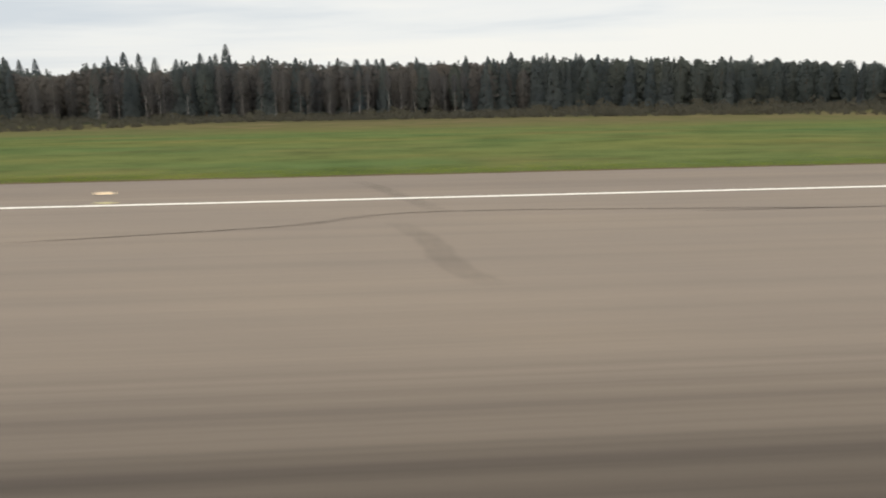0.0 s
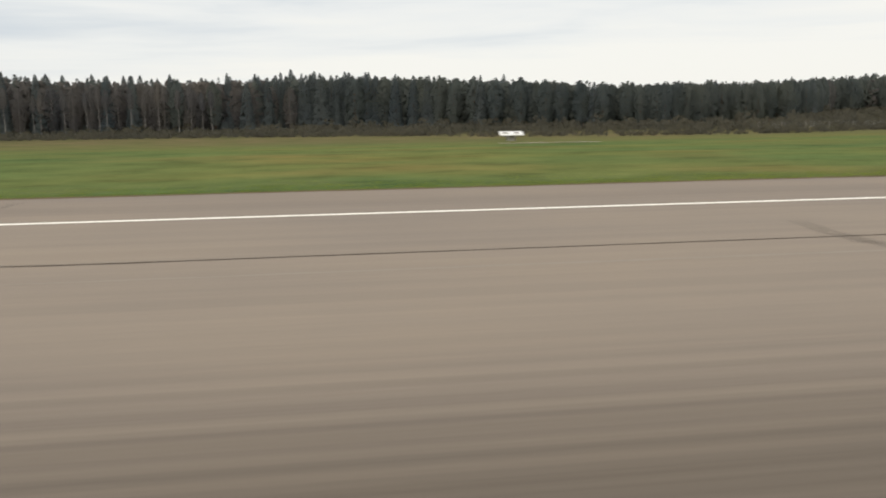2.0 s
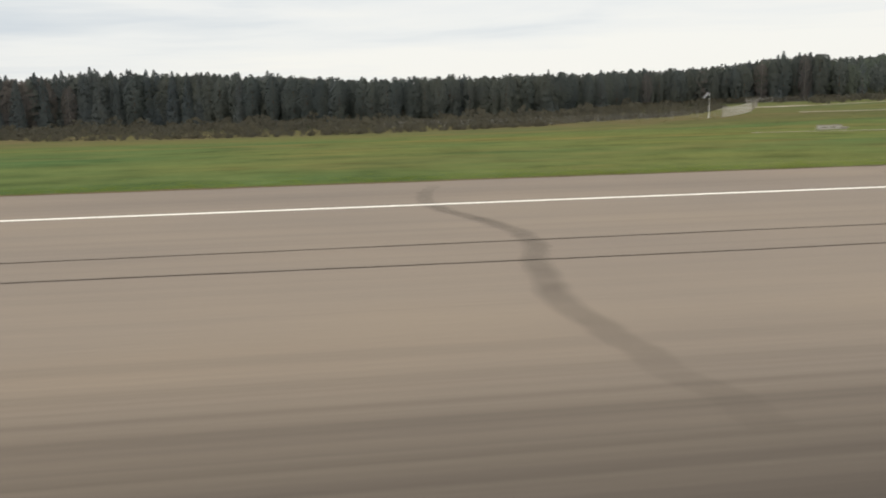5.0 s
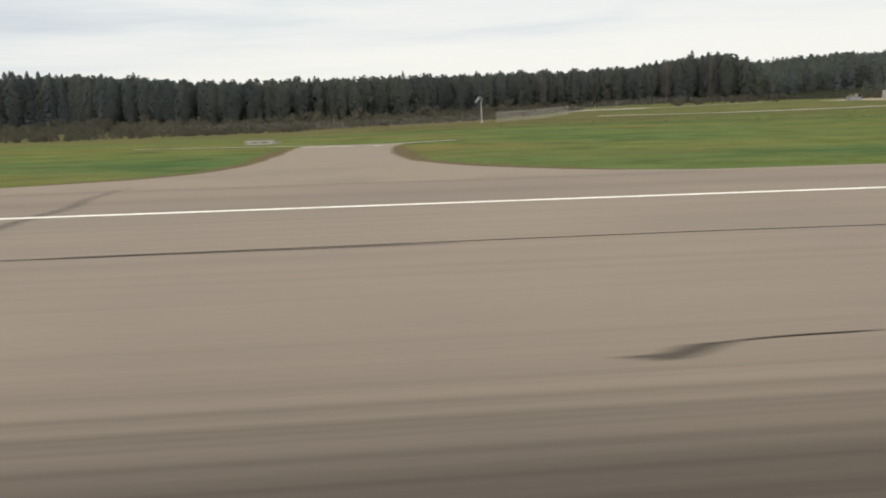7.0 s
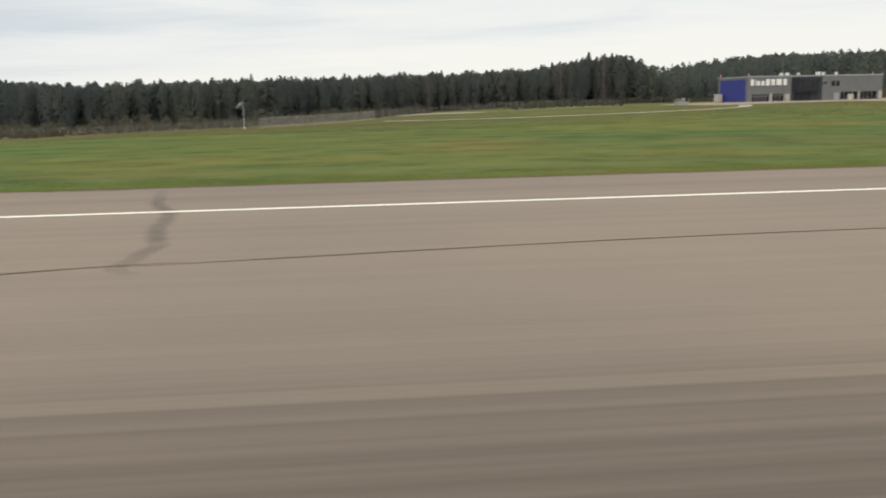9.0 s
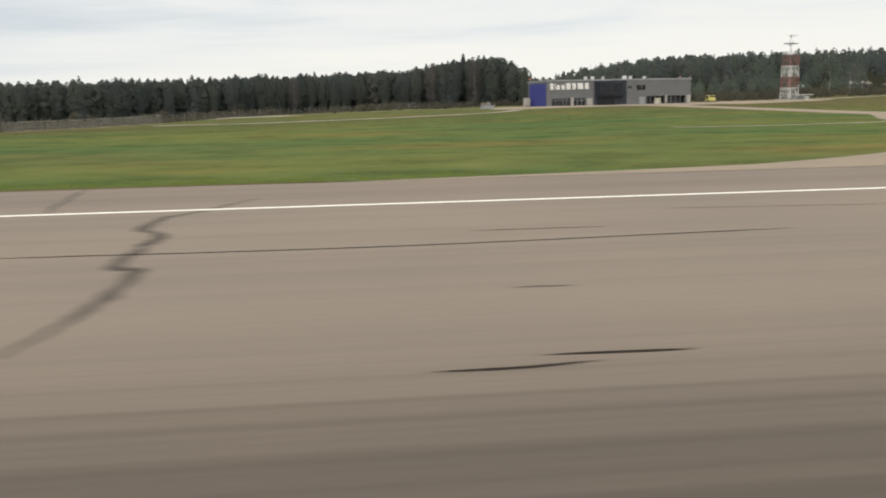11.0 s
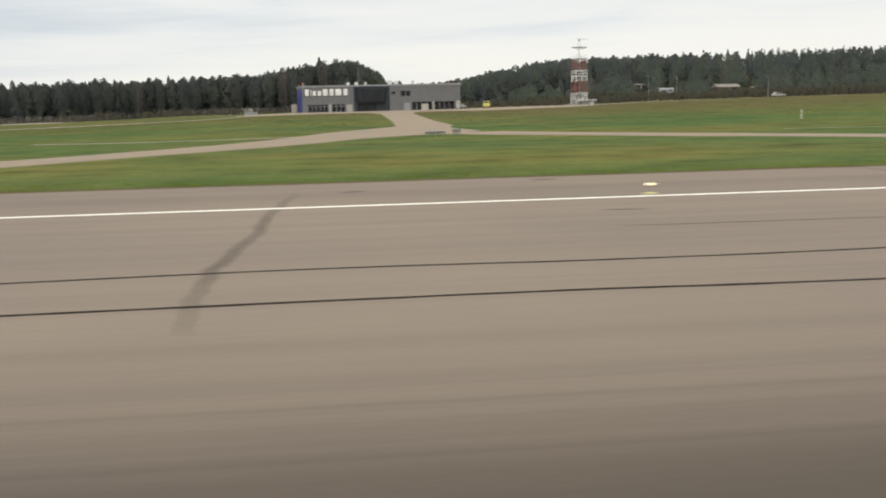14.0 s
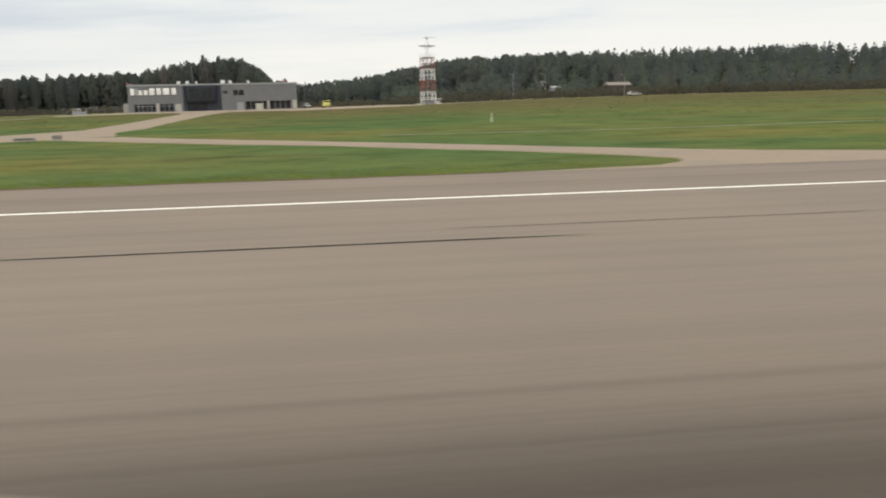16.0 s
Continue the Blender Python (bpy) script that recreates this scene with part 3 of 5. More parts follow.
crack([(272.4, 31.5), (271.9, 29.1), (271.0, 21.55), (271.8, 19.45), (272.4, 18.2), (270.9, 14.1), (269.2, 10.3), (268.7, 8.4), (268.5, 7.2)], 0.28)
crack([(299.8, 37.5), (301.0, 32.0), (302.0, 29.3), (302.7, 24.6), (303.3, 22.0), (303.2, 19.1), (303.7, 18.1)], 0.28)
crack([(360.5, 32.7), (359.1, 29.2), (358.3, 27.8), (358.1, 25.9), (358.2, 24.9), (358.9, 23.9), (359.0, 22.3), (358.9, 19.6), (359.0, 18.9), (359.6, 18.3), (359.7, 16.7), (359.6, 15.1), (359.5, 13.8), (359.3, 12.1)], 0.43)
crack([(352.5, 38.7), (353.8, 30.0)], 0.25)
crack([(418.3, 39.2), (418.6, 33.9), (418.5, 29.4), (419.1, 25.8), (419.3, 23.0), (419.2, 20.5), (419.0, 17.8), (418.8, 16.9), (419.5, 16.0), (420.0, 14.5), (420.2, 13.4), (420.2, 11.9), (420.5, 11.3), (421.3, 10.5), (421.1, 9.9), (421.0, 9.0), (421.1, 8.2), (421.2, 6.6)], 0.42)
crack([(432.6, 34.7), (432.2, 28.6), (432.3, 24.0), (432.1, 20.9), (432.0, 18.2), (432.1, 15.3), (432.4, 13.0)], 0.22)
crack([(458.1, 37.9), (458.2, 31.3), (457.0, 27.7), (456.0, 22.8), (455.0, 20.5)], 0.33)
crack([(450.3, 21.1), (451.7, 17.6), (453.2, 13.2), (453.8, 11.1), (453.7, 9.6), (453.4, 8.3), (453.3, 7.3)], 0.34)
crack([(444.8, 10.9), (445.4, 10.7), (446.9, 8.8), (447.8, 7.7), (448.5, 6.6)], 0.30)
# seams
seam([(-9.4, 21.8), (-2.8, 23.5), (1.7, 25.8), (14.5, 24.2)], 0.07)
seam([(9.0, 24.4), (29.2, 24.3)], 0.06)
seam([(24.1, 18.7), (30.4, 18.1)], 0.07)
seam([(31.1, 17.9), (38.2, 18.3), (45.1, 18.1), (50.0, 18.2)], 0.09)
seam([(33.6, 11.0), (34.7, 11.0), (35.8, 11.3)], 0.07)
seam([(50.5, 18.2), (56.5, 17.9), (59.7, 16.5), (68.4, 16.2)], 0.10)
seam([(56.6, 21.7), (71.6, 20.7)], 0.06)
seam([(68.2, 20.8), (92.0, 20.8)], 0.08)
seam([(86.3, 20.8), (97.4, 20.8), (103.9, 20.85), (108.4, 21.0), (113.0, 21.2), (119.5, 21.4)], 0.08)
seam([(116.4, 19.6), (119.0, 20.3), (121.5, 21.1)], 0.09)
seam([(117.8, 16.2), (122.9, 16.55), (125.5, 17.1)], 0.09)
crack([(118.6, 36.5), (119.0, 34.5), (121.8, 28.4), (122.1, 21.8), (123.5, 17.6)], 0.16)
seam([(100.1, 14.9), (107.2, 14.9)], 0.07)
crack([(105.3, 11.3), (108.2, 11.2)], 0.14)
seam([(123.3, 16.7), (130.0, 18.7), (134.8, 18.9), (143.1, 19.9)], 0.085)
seam([(139.9, 19.9), (146.0, 19.9), (151.7, 19.5), (159.5, 17.8)], 0.09)
seam([(235.0, 20.85), (240.2, 20.8), (250.0, 20.8)], 0.07)
crack([(226.0, 7.0), (228.2, 7.45), (229.8, 7.65), (231.8, 7.73), (235.1, 7.6), (240, 7.45)], 0.085)
crack([(279.4, 7.8), (280.4, 7.77), (283.6, 7.5), (287, 7.3)], 0.06)
seam([(226.8, 11.8), (228.2, 11.3), (232.1, 11.1), (237.6, 10.6)], 0.09)
crack([(231.2, 12.3), (231.7, 12.35)], 0.22)
crack([(231.3, 12.75), (232.3, 12.8)], 0.16)
seam([(239.2, 20.9), (254.7, 21.1), (262.7, 21.0), (271.0, 21.4)], 0.08)
crack([(250.9, 10.75), (251.5, 10.7), (252.2, 10.95), (252.7, 11.2)], 0.36)
seam([(252.3, 11.15), (253.2, 11.3), (255.0, 11.4)], 0.07)
seam([(271.0, 20.6), (271.9, 19.2), (273.1, 18.5), (281.7, 18.45), (286.1, 18.6), (293.1, 18.2), (295.5, 18.25), (300.0, 18.6), (302.4, 19.15), (304.5, 19.5)], 0.09)
crack([(295.5, 15.4), (296.9, 15.4)], 0.12)
seam([(356.0, 20.8), (365.1, 20.5), (375.4, 21.1)], 0.09)
seam([(367.1, 22.6), (370.9, 22.5)], 0.06)
crack([(367.0, 15.4), (368.2, 15.3)], 0.12)
seam([(365.2, 10.5), (366.3, 10.5), (367.3, 10.65)], 0.11)
seam([(366.7, 11.0), (368.7, 10.95)], 0.11)
seam([(373.5, 25.9), (380.3, 25.2)], 0.05)
seam([(379.6, 25.4), (383.6, 25.3), (388.5, 24.4), (392.0, 24.3), (398.0, 24.3), (404.0, 24.25), (409.8, 24.4), (416.2, 23.1), (421.3, 23.1), (424, 23.0)], 0.07)
crack([(390.2, 10.6), (391.9, 10.45)], 0.15)
crack([(391.5, 10.9), (394.4, 10.8)], 0.13)
seam([(402.0, 15.05), (407.3, 15.0), (411.3, 14.92), (418.4, 15.0), (427.0, 14.85), (431.8, 14.9), (438.7, 14.95), (441.8, 14.82), (447.9, 14.7), (454.8, 14.8)], 0.13)
seam([(413.2, 18.1), (424.8, 17.8), (427.9, 17.8), (432.1, 18.0), (435.8, 18.0), (439.4, 17.8), (443.0, 17.75), (446.5, 17.85), (449.1, 18.0), (451.8, 18.8), (455.1, 20.5), (459.5, 20.5)], 0.11)
crack([(412.8, 8.2), (413.6, 8.45), (414.5, 8.5)], 0.13)
crack([(415.8, 11.0), (418.4, 10.8)], 0.12)
crack([(416.5, 10.55), (417.4, 10.5)], 0.08)
seam([(441.9, 22.6), (457.9, 22.3)], 0.05)
seam([(456.3, 20.4), (477.7, 20.5)], 0.07)
seam([(465.4, 20.4), (479.1, 20.4)], 0.08)
seam([(475.6, 22.4), (488.1, 22.3)], 0.05)
# paving joints that run on between the stretches above
seam([(160, 18.0), (172, 18.3), (190, 18.1), (205, 18.4), (227, 18.2)], 0.07)
seam([(166, 20.8), (195, 20.9), (216, 20.8)], 0.07)
seam([(303, 19.1), (318, 20.6), (340, 20.8), (357, 20.8)], 0.08)
crack([(375.2, 11.0), (376.4, 10.9)], 0.13)
crack([(434.3, 34.55), (435.2, 34.6)], 0.5)
crack([(442.4, 37.5), (443.6, 37.45)], 0.5)
crack([(442.4, 26.25), (443.9, 26.0)], 0.2)
seam([(488, 20.4), (520, 20.5), (560, 20.4)], 0.07)
crack([(186, 37), (185, 30), (186.5, 22), (185.5, 15), (186, 8)], 0.3)
crack([(206, 36), (206.5, 28), (205.4, 19), (206, 11)], 0.28)
crack([(333, 38), (332, 30), (333.4, 22), (332.6, 13), (333, 8)], 0.32)


def stripe_of_wear(points, width, material=M_PALE):
    ob = ribbon("worn_stripe", points, width, 0.003, material, 1.0, 0.05, 0.5, 4.0, points[0][0])
    tagged(ob, "faint pale worn stripe on the asphalt", "wear", kind="structure")


stripe_of_wear([(445, 13.9), (453, 12.0), (456.2, 11.0), (461.4, 9.75), (466.6, 8.4), (469.5, 7.6), (473, 6.6)], 0.34, M_PALE_DARK)
stripe_of_wear([(385, 16.6), (400, 16.7), (412, 16.6)], 0.18)
stripe_of_wear([(14, 17.0), (26, 17.2), (36, 17.1)], 0.16)
stripe_of_wear([(66, 18.6), (82, 18.5), (98, 18.4)], 0.16)
stripe_of_wear([(226, 17.4), (242, 17.6)], 0.16)


# ---- trees ----
rng = np.random.default_rng(7)


def leaf_quads(centres, sizes, outward, tall=1.0):
    """Small bent sprays of foliage that hang nearly upright, facing outward."""
    n = len(centres)
    d = outward + rng.normal(0, 0.22, (n, 3)) * np.array([1, 1, 0.5])
    d /= np.linalg.norm(d, axis=1)[:, None] + 1e-6
    up = np.array([0, 0, 1.0]) + rng.normal(0, 0.22, (n, 3))
    a = np.cross(d, up)
    a /= np.linalg.norm(a, axis=1)[:, None] + 1e-6
    b = np.cross(a, d)
    s = sizes[:, None]
    k = rng.uniform(0.55, 1.25, (n, 4, 1))
    v = np.stack([centres - a * s * k[:, 0], centres - b * s * k[:, 1] * tall, centres + a * s * k[:, 2], centres + b * s * k[:, 3] * tall], axis=1)
    return v.reshape(-1, 3), np.arange(4 * n).reshape(-1, 4)


def spruce_crown(height, n, size):
    u = rng.uniform(0.03, 1.0, n) ** 1.05
    ang = rng.uniform(0, 2 * np.pi, n)
    lop = rng.uniform(0, 6.28)
    whorl = 0.93 + 0.07 * np.sin(u * 60 + 2 * np.sin(ang * 2 + lop) + lop)
    r = height * 0.135 * (1 - u) ** 0.6 * whorl * (0.84 + 0.16 * rng.uniform(0, 1, n) ** 0.6) * (1 + 0.12 * np.cos(ang - lop) + 0.06 * np.cos(3 * ang + u * 9))
    c = np.stack([r * np.cos(ang), r * np.sin(ang), u * height * 0.985 - r * 0.2], axis=1)
    out = np.stack([np.cos(ang), np.sin(ang), np.full(n, 0.12)], axis=1)
    return leaf_quads(c, size * (1.1 - 0.75 * u) * rng.uniform(0.6, 1.3, n), out, 0.9)


def clump_crown(height, low, n, size, spread, top=0.5, uneven=0.3, point=0.5):
    """A rounded uneven crown, fullest at the share top of its height, with many small bulges and gaps."""
    f = rng.uniform(0, 1, n) ** 0.9
    ang = rng.uniform(0, 2 * np.pi, n)
    p = rng.uniform(0, 6.28, 6)
    shape = np.where(f < top, 0.55 + 0.45 * np.sin(f / top * np.pi / 2), np.clip(1 - (np.clip(f - top, 0, 1) / (1 - top)) ** (1.2 / point - 0.2), 0.0, 1) ** point)
    bulge = (np.sin(2 * ang + 7 * f + p[0]) + np.sin(3 * ang - 11 * f + p[1]) + 0.8 * np.sin(5 * ang + 17 * f + p[2]) + 0.7 * np.sin(4 * ang - 26 * f + p[3])) / 3.5
    r = height * spread * 1.5 * shape * (1 + uneven * bulge) * (0.82 + 0.18 * rng.uniform(0, 1, n) ** 0.5)
    z = height * (low + (1 - low) * f * (0.95 + 0.05 * np.sin(3 * ang + p[4])))
    lean = height * 0.02 * np.sin(p[5])
    c = np.stack([r * np.cos(ang) + lean * f, r * np.sin(ang), z], axis=1)
    out = np.stack([np.cos(ang), np.sin(ang), 0.35 * (f - 0.35)], axis=1)
    return leaf_quads(c, size * (1.1 - 0.32 * f) * rng.uniform(0.6, 1.3, n), out, 0.85)


def trunk_shape(height, r, bend, limbs, low, reach):
    bm = bmesh.new()
    last = Vector((0, 0, -0.8))
    pieces = 5
    for i in range(1, pieces + 1):
        f = i / pieces
        q = Vector((bend * f * f, bend * 0.5 * math.sin(f * 3), height * f))
        add_bar(bm, last, q, r * (1.05 - 0.85 * (i - 1) / pieces), 6, r * (1.05 - 0.85 * f))
        last = q
    for k in range(limbs):
        f = low + (0.95 - low) * (k + 0.5) / limbs
        a = k * 2.4 + bend
        s = reach * height * (1.15 - f)
        root = Vector((bend * f * f, bend * 0.5 * math.sin(f * 3), height * f))
        add_bar(bm, root, root + Vector((s * math.cos(a), s * math.sin(a), s * 0.45)), r * 0.28, 4, r * 0.06)
    return bm


def make_tree(kind, height, seed):
    """A tree standing at the origin: an Empty with its trunk and crown."""
    global rng
    rng = np.random.default_rng(seed)
    bend = (seed % 5 - 2) * 0.12
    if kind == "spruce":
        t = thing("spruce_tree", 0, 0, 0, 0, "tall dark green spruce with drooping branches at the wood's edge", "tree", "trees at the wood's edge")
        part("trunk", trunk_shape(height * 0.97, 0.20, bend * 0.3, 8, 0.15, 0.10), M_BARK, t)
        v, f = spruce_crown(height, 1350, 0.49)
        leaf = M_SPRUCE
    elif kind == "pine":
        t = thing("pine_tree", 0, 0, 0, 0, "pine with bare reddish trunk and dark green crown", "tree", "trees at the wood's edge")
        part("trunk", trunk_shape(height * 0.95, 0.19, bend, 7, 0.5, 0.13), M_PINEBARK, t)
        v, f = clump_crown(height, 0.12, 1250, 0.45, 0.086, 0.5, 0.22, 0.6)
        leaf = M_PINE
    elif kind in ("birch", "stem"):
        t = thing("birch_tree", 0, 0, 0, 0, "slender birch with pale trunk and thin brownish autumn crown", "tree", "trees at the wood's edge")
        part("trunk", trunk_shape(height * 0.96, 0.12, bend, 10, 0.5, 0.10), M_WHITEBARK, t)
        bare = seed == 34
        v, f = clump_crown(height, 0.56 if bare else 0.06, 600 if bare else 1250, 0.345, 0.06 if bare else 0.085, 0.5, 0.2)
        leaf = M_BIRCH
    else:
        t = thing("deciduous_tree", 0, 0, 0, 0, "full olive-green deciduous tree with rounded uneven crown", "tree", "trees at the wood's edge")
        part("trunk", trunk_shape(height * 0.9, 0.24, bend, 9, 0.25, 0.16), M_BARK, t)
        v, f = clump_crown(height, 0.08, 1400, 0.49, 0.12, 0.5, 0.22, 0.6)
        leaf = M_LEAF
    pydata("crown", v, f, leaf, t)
    return t


def crown_only(kind, height, seed):
    """A lighter crown for the depth of the woods."""
    global rng
    rng = np.random.default_rng(seed)
    if kind == "spruce":
        return spruce_crown(height, 160, 1.16)
    if kind == "pine":
        return clump_crown(height, 0.05, 165, 1.02, 0.098, 0.5, 0.2, 0.6)
    if kind == "birch":
        return clump_crown(height, 0.02, 160, 0.89, 0.10, 0.5, 0.2)
    return clump_crown(height, 0.05, 165, 1.06, 0.13, 0.5, 0.22, 0.6)


BASE = 20.0
models = {k: [make_tree(k, BASE, s) for s in seeds] for k, seeds in (("spruce", (11, 12, 13, 14)), ("pine", (21, 22, 23, 24)), ("birch", (31, 32, 33)), ("stem", (34,)), ("leafy", (41, 42, 43)))}
light_models = {k: [crown_only(k, BASE, s) for s in seeds] for k, seeds in (("spruce", (51, 52, 53, 54)), ("pine", (61, 62, 63, 64)), ("birch", (71, 72, 73)), ("leafy", (81, 82, 83)))}
LEAF_SLOT = {"spruce": 0, "pine": 1, "birch": 2, "leafy": 3}

# the wood's edge: x, distance, mean height, share of spruce, pine, birch and leafy trees
EDGE = (
    (-420, 385, 22.5, 0.5, 0.0, 0.5, 0.0), (-160, 385, 22.5, 0.8, 0.1, 0.1, 0.0), (-150, 385, 19.5, 0.1, 0.0, 0.9, 0.0), (-134, 385, 19.5, 0.1, 0.0, 0.9, 0.0), (-130, 388, 22.5, 0.4, 0.0, 0.6, 0.0),
    (-104, 388, 22, 0.4, 0.0, 0.6, 0.0), (-100, 388, 20.5, 0.1, 0.0, 0.9, 0.0), (-90, 388, 20.5, 0.15, 0.0, 0.85, 0.0), (-85, 388, 23.2, 0.35, 0.05, 0.6, 0.0), (-48, 390, 23.9, 0.2, 0.05, 0.75, 0.0), (-28, 392, 22.4, 0.2, 0.05, 0.75, 0.0),
    (48, 410, 22.5, 0.12, 0.05, 0.83, 0.0), (60, 425, 24, 0.7, 0.2, 0.1, 0.0), (110, 415, 23.4, 0.4, 0.6, 0.0, 0.0), (150, 370, 20.5, 0.22, 0.78, 0.0, 0.0), (200, 318, 16.0, 0.15, 0.85, 0.0, 0.0),
    (262, 330, 15.9, 0.12, 0.88, 0.0, 0.0), (300, 375, 16.6, 0.12, 0.88, 0.0, 0.0), (345, 430, 17.6, 0.12, 0.83, 0.05, 0.0), (385, 432, 17.6, 0.12, 0.78, 0.1, 0.0), (396, 430, 19.2, 0.25, 0.65, 0.1, 0.0),
    (410, 426, 21.2, 0.3, 0.55, 0.1, 0.05), (418, 425, 22.2, 0.3, 0.55, 0.1, 0.05), (434, 420, 22.8, 0.2, 0.6, 0.1, 0.1), (440, 420, 19.5, 0.1, 0.5, 0.1, 0.3), (449, 418, 12.5, 0.0, 0.1, 0.1, 0.8))


def edge_at(x):
    xs = [e[0] for e in EDGE]
    return [float(np.interp(x, xs, [e[k] for e in EDGE])) for k in range(1, 7)]


def choose(w, r):
    total = 0.0
    for k, v in zip(("spruce", "pine", "birch", "leafy"), w):
        total += v
        if r < total:
            return k
    return "pine"


pick = random.Random(5)
used = {}


def plant(kind, x, y, height, wide=1.0):
    options = models[kind]
    src = options[pick.randrange(len(options))]
    s = height / BASE
    m = pose(x, y, land(x, y), 0, 0, pick.uniform(0, 360))
    if src.name not in used:
        used[src.name] = src
        ob = src
        ob.matrix_basis = m
    else:
        ob = copy_thing(src, m)
    ob.scale = (s * wide, s * wide, s)
    return ob


x = -190.0
while x < 454:
    dist, high, *w = edge_at(x)
    kind = choose(w, pick.random())
    tall = high * pick.uniform(0.92, 1.03) * (pick.uniform(1.0, 1.1) if kind == "spruce" else 0.99)
    if kind == "birch" and x < 100:
        tall *= 0.84
    plant(kind, x, dist + pick.uniform(-8, 12), tall * 1.055, pick.uniform(1.15, 1.6))
    x += pick.uniform(1.1, 2.2) * (1.0 if x > 140 else 1.15)
# the tallest spruces that stand over the skyline
for x, y, top in ((-70.8, 415, 30.2), (-116.8, 415, 27.3), (-110.4, 416, 26.8), (-102.7, 414, 24.6), (-82.3, 414, 26.2), (-75.7, 416, 26.1), (-58.5, 415, 24.8), (-39.2, 415, 23.7), (-32.5, 416, 23.2),
                  (-6.2, 415, 22.6), (0.6, 417, 22.8), (23.2, 413, 20.4), (29.4, 416, 20.9), (-158, 420, 25), (67, 457, 27.2), (78, 452, 25), (-171, 418, 26.0), (-164, 417, 24.6), (-124, 415, 25.6), (-48, 416, 22.8), (-20, 416, 23.4), (8, 418, 21.4), (40, 420, 22.2), (51, 424, 23.4), (417, 439, 26.2), (431, 436, 24.4), (394, 440, 22.4)):
    plant("spruce", x, y, top - land(x, y), pick.uniform(1.3, 1.7))
for x in (-116, -108, -97.1, -91.0, -80, -66.8, -58.0, -50.4, -44.1, -34.2, -31, -22.0, -14.0, -9.5, -6.0, 3.0, 8.4, 14.0, 21.5, 27.0, 31.3, 35.0):
    plant("stem", x, 374 + 0.05 * (x + 60) + pick.uniform(-3, 3), pick.uniform(15.5, 19.5), 0.9)
for k in models:
    for src in models[k]:
        if src.name not in used:
            for o in (*src.children_recursive, src):
                bpy.data.objects.remove(o)


def joined_wood(name, places, label):
    """Many trees in one object: crowns in four kinds of foliage, and plain stems."""
    vs, fs, mi, base = [], [], [], 0
    for kind, x, y, h, wide in places:
        v, f = light_models[kind][pick.randrange(len(light_models[kind]))]
        a, s = pick.uniform(0, 6.28), h / BASE
        rot = np.array([[math.cos(a), -math.sin(a), 0], [math.sin(a), math.cos(a), 0], [0, 0, 1]]) * np.array([s * wide, s * wide, s])[:, None]
        q = v @ rot.T + np.array([x, y, land(x, y)])
        vs.append(q)
        fs.append(f + base)
        mi += [LEAF_SLOT[kind]] * len(f)
        base += len(q)
        r, z0 = 0.17 * s, land(x, y) - 0.5
        stem = np.array([(x + r, y, z0), (x - r * 0.5, y + r * 0.86, z0), (x - r * 0.5, y - r * 0.86, z0), (x, y, z0 + h * 0.9)])
        vs.append(stem)
        fs.append(np.array([(0, 1, 3, 3), (1, 2, 3, 3), (2, 0, 3, 3)]) + base)
        mi += [5 if kind == "birch" else 4] * 3
        base += 4
    v = np.concatenate(vs)
    f = [tuple(q[:3]) if q[2] == q[3] else tuple(q) for q in np.concatenate(fs).tolist()]
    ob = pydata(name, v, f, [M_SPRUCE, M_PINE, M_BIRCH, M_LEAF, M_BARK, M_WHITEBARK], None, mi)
    return tagged(ob, label, "wood", kind="stuff")


places = []
for i in range(1900):
    x = pick.uniform(-430, 452) if i < 1000 else pick.uniform(-200, 452)
    dist, high, *w = edge_at(x)
    y = dist + 2 + (75 * pick.random() ** 1.8 if i < 1000 else 14 * pick.random())
    if x > 440 and y > 440:
        continue
    kind = choose((0.6, 0.4, 0.0, 0.0) if x < 60 and y > dist + 9 else w, pick.random())
    places.append((kind, x, y, high * pick.uniform(0.95, 1.04) * (pick.uniform(0.98, 1.06) if kind == "spruce" else 0.97), pick.uniform(1.2, 1.7)))
CLEARINGS = ((622, 432, 12), (591, 442, 5), (597, 502, 4))


def in_clearing(x, y):
    """True close to a building on the hill and on the open slope below it."""
    return any(340 < y < by + 8 and abs(x - (440 + (bx - 440) * y / by)) < half for bx, by, half in CLEARINGS)


joined_wood("forest", places, "deep dark wood of spruce, pine and birch")
places = []
for i in range(420):
    x = pick.uniform(425, 640)
    y = pick.uniform(500, 660)
    if y > 500 + (x - 425) * 0.8 + 60:
        y -= 60
    places.append((choose((0.3, 0.4, 0.0, 0.3), pick.random()), x, y, pick.uniform(16.0, 19.0) * (0.72 + 0.28 * ss(470, 560, x)), pick.uniform(1.1, 1.6)))
for i in range(1350):
    x = pick.uniform(540, 1350)
    y = pick.uniform(380, 800) + max(0, x - 900) * 0.2
    if y < 400 and pick.random() < 0.3 or in_clearing(x, y):
        continue
    deep = y < 520
    kind = choose((0.15, 0.15, 0.05, 0.65) if deep else (0.4, 0.42, 0.0, 0.18), pick.random())
    h = pick.uniform(8, 13) if deep else pick.uniform(13.5, 17.5)
    if kind == "spruce":
        h *= 1.08
    places.append((kind, x, y, h, pick.uniform(1.1, 1.6)))
for i in range(340):
    x, y = pick.uniform(500, 860), pick.uniform(345, 420)
    if not in_clearing(x, y):
        places.append((choose((0.1, 0.1, 0.1, 0.7), pick.random()), x, y, pick.uniform(4.5, 9), pick.uniform(1.2, 1.8)))
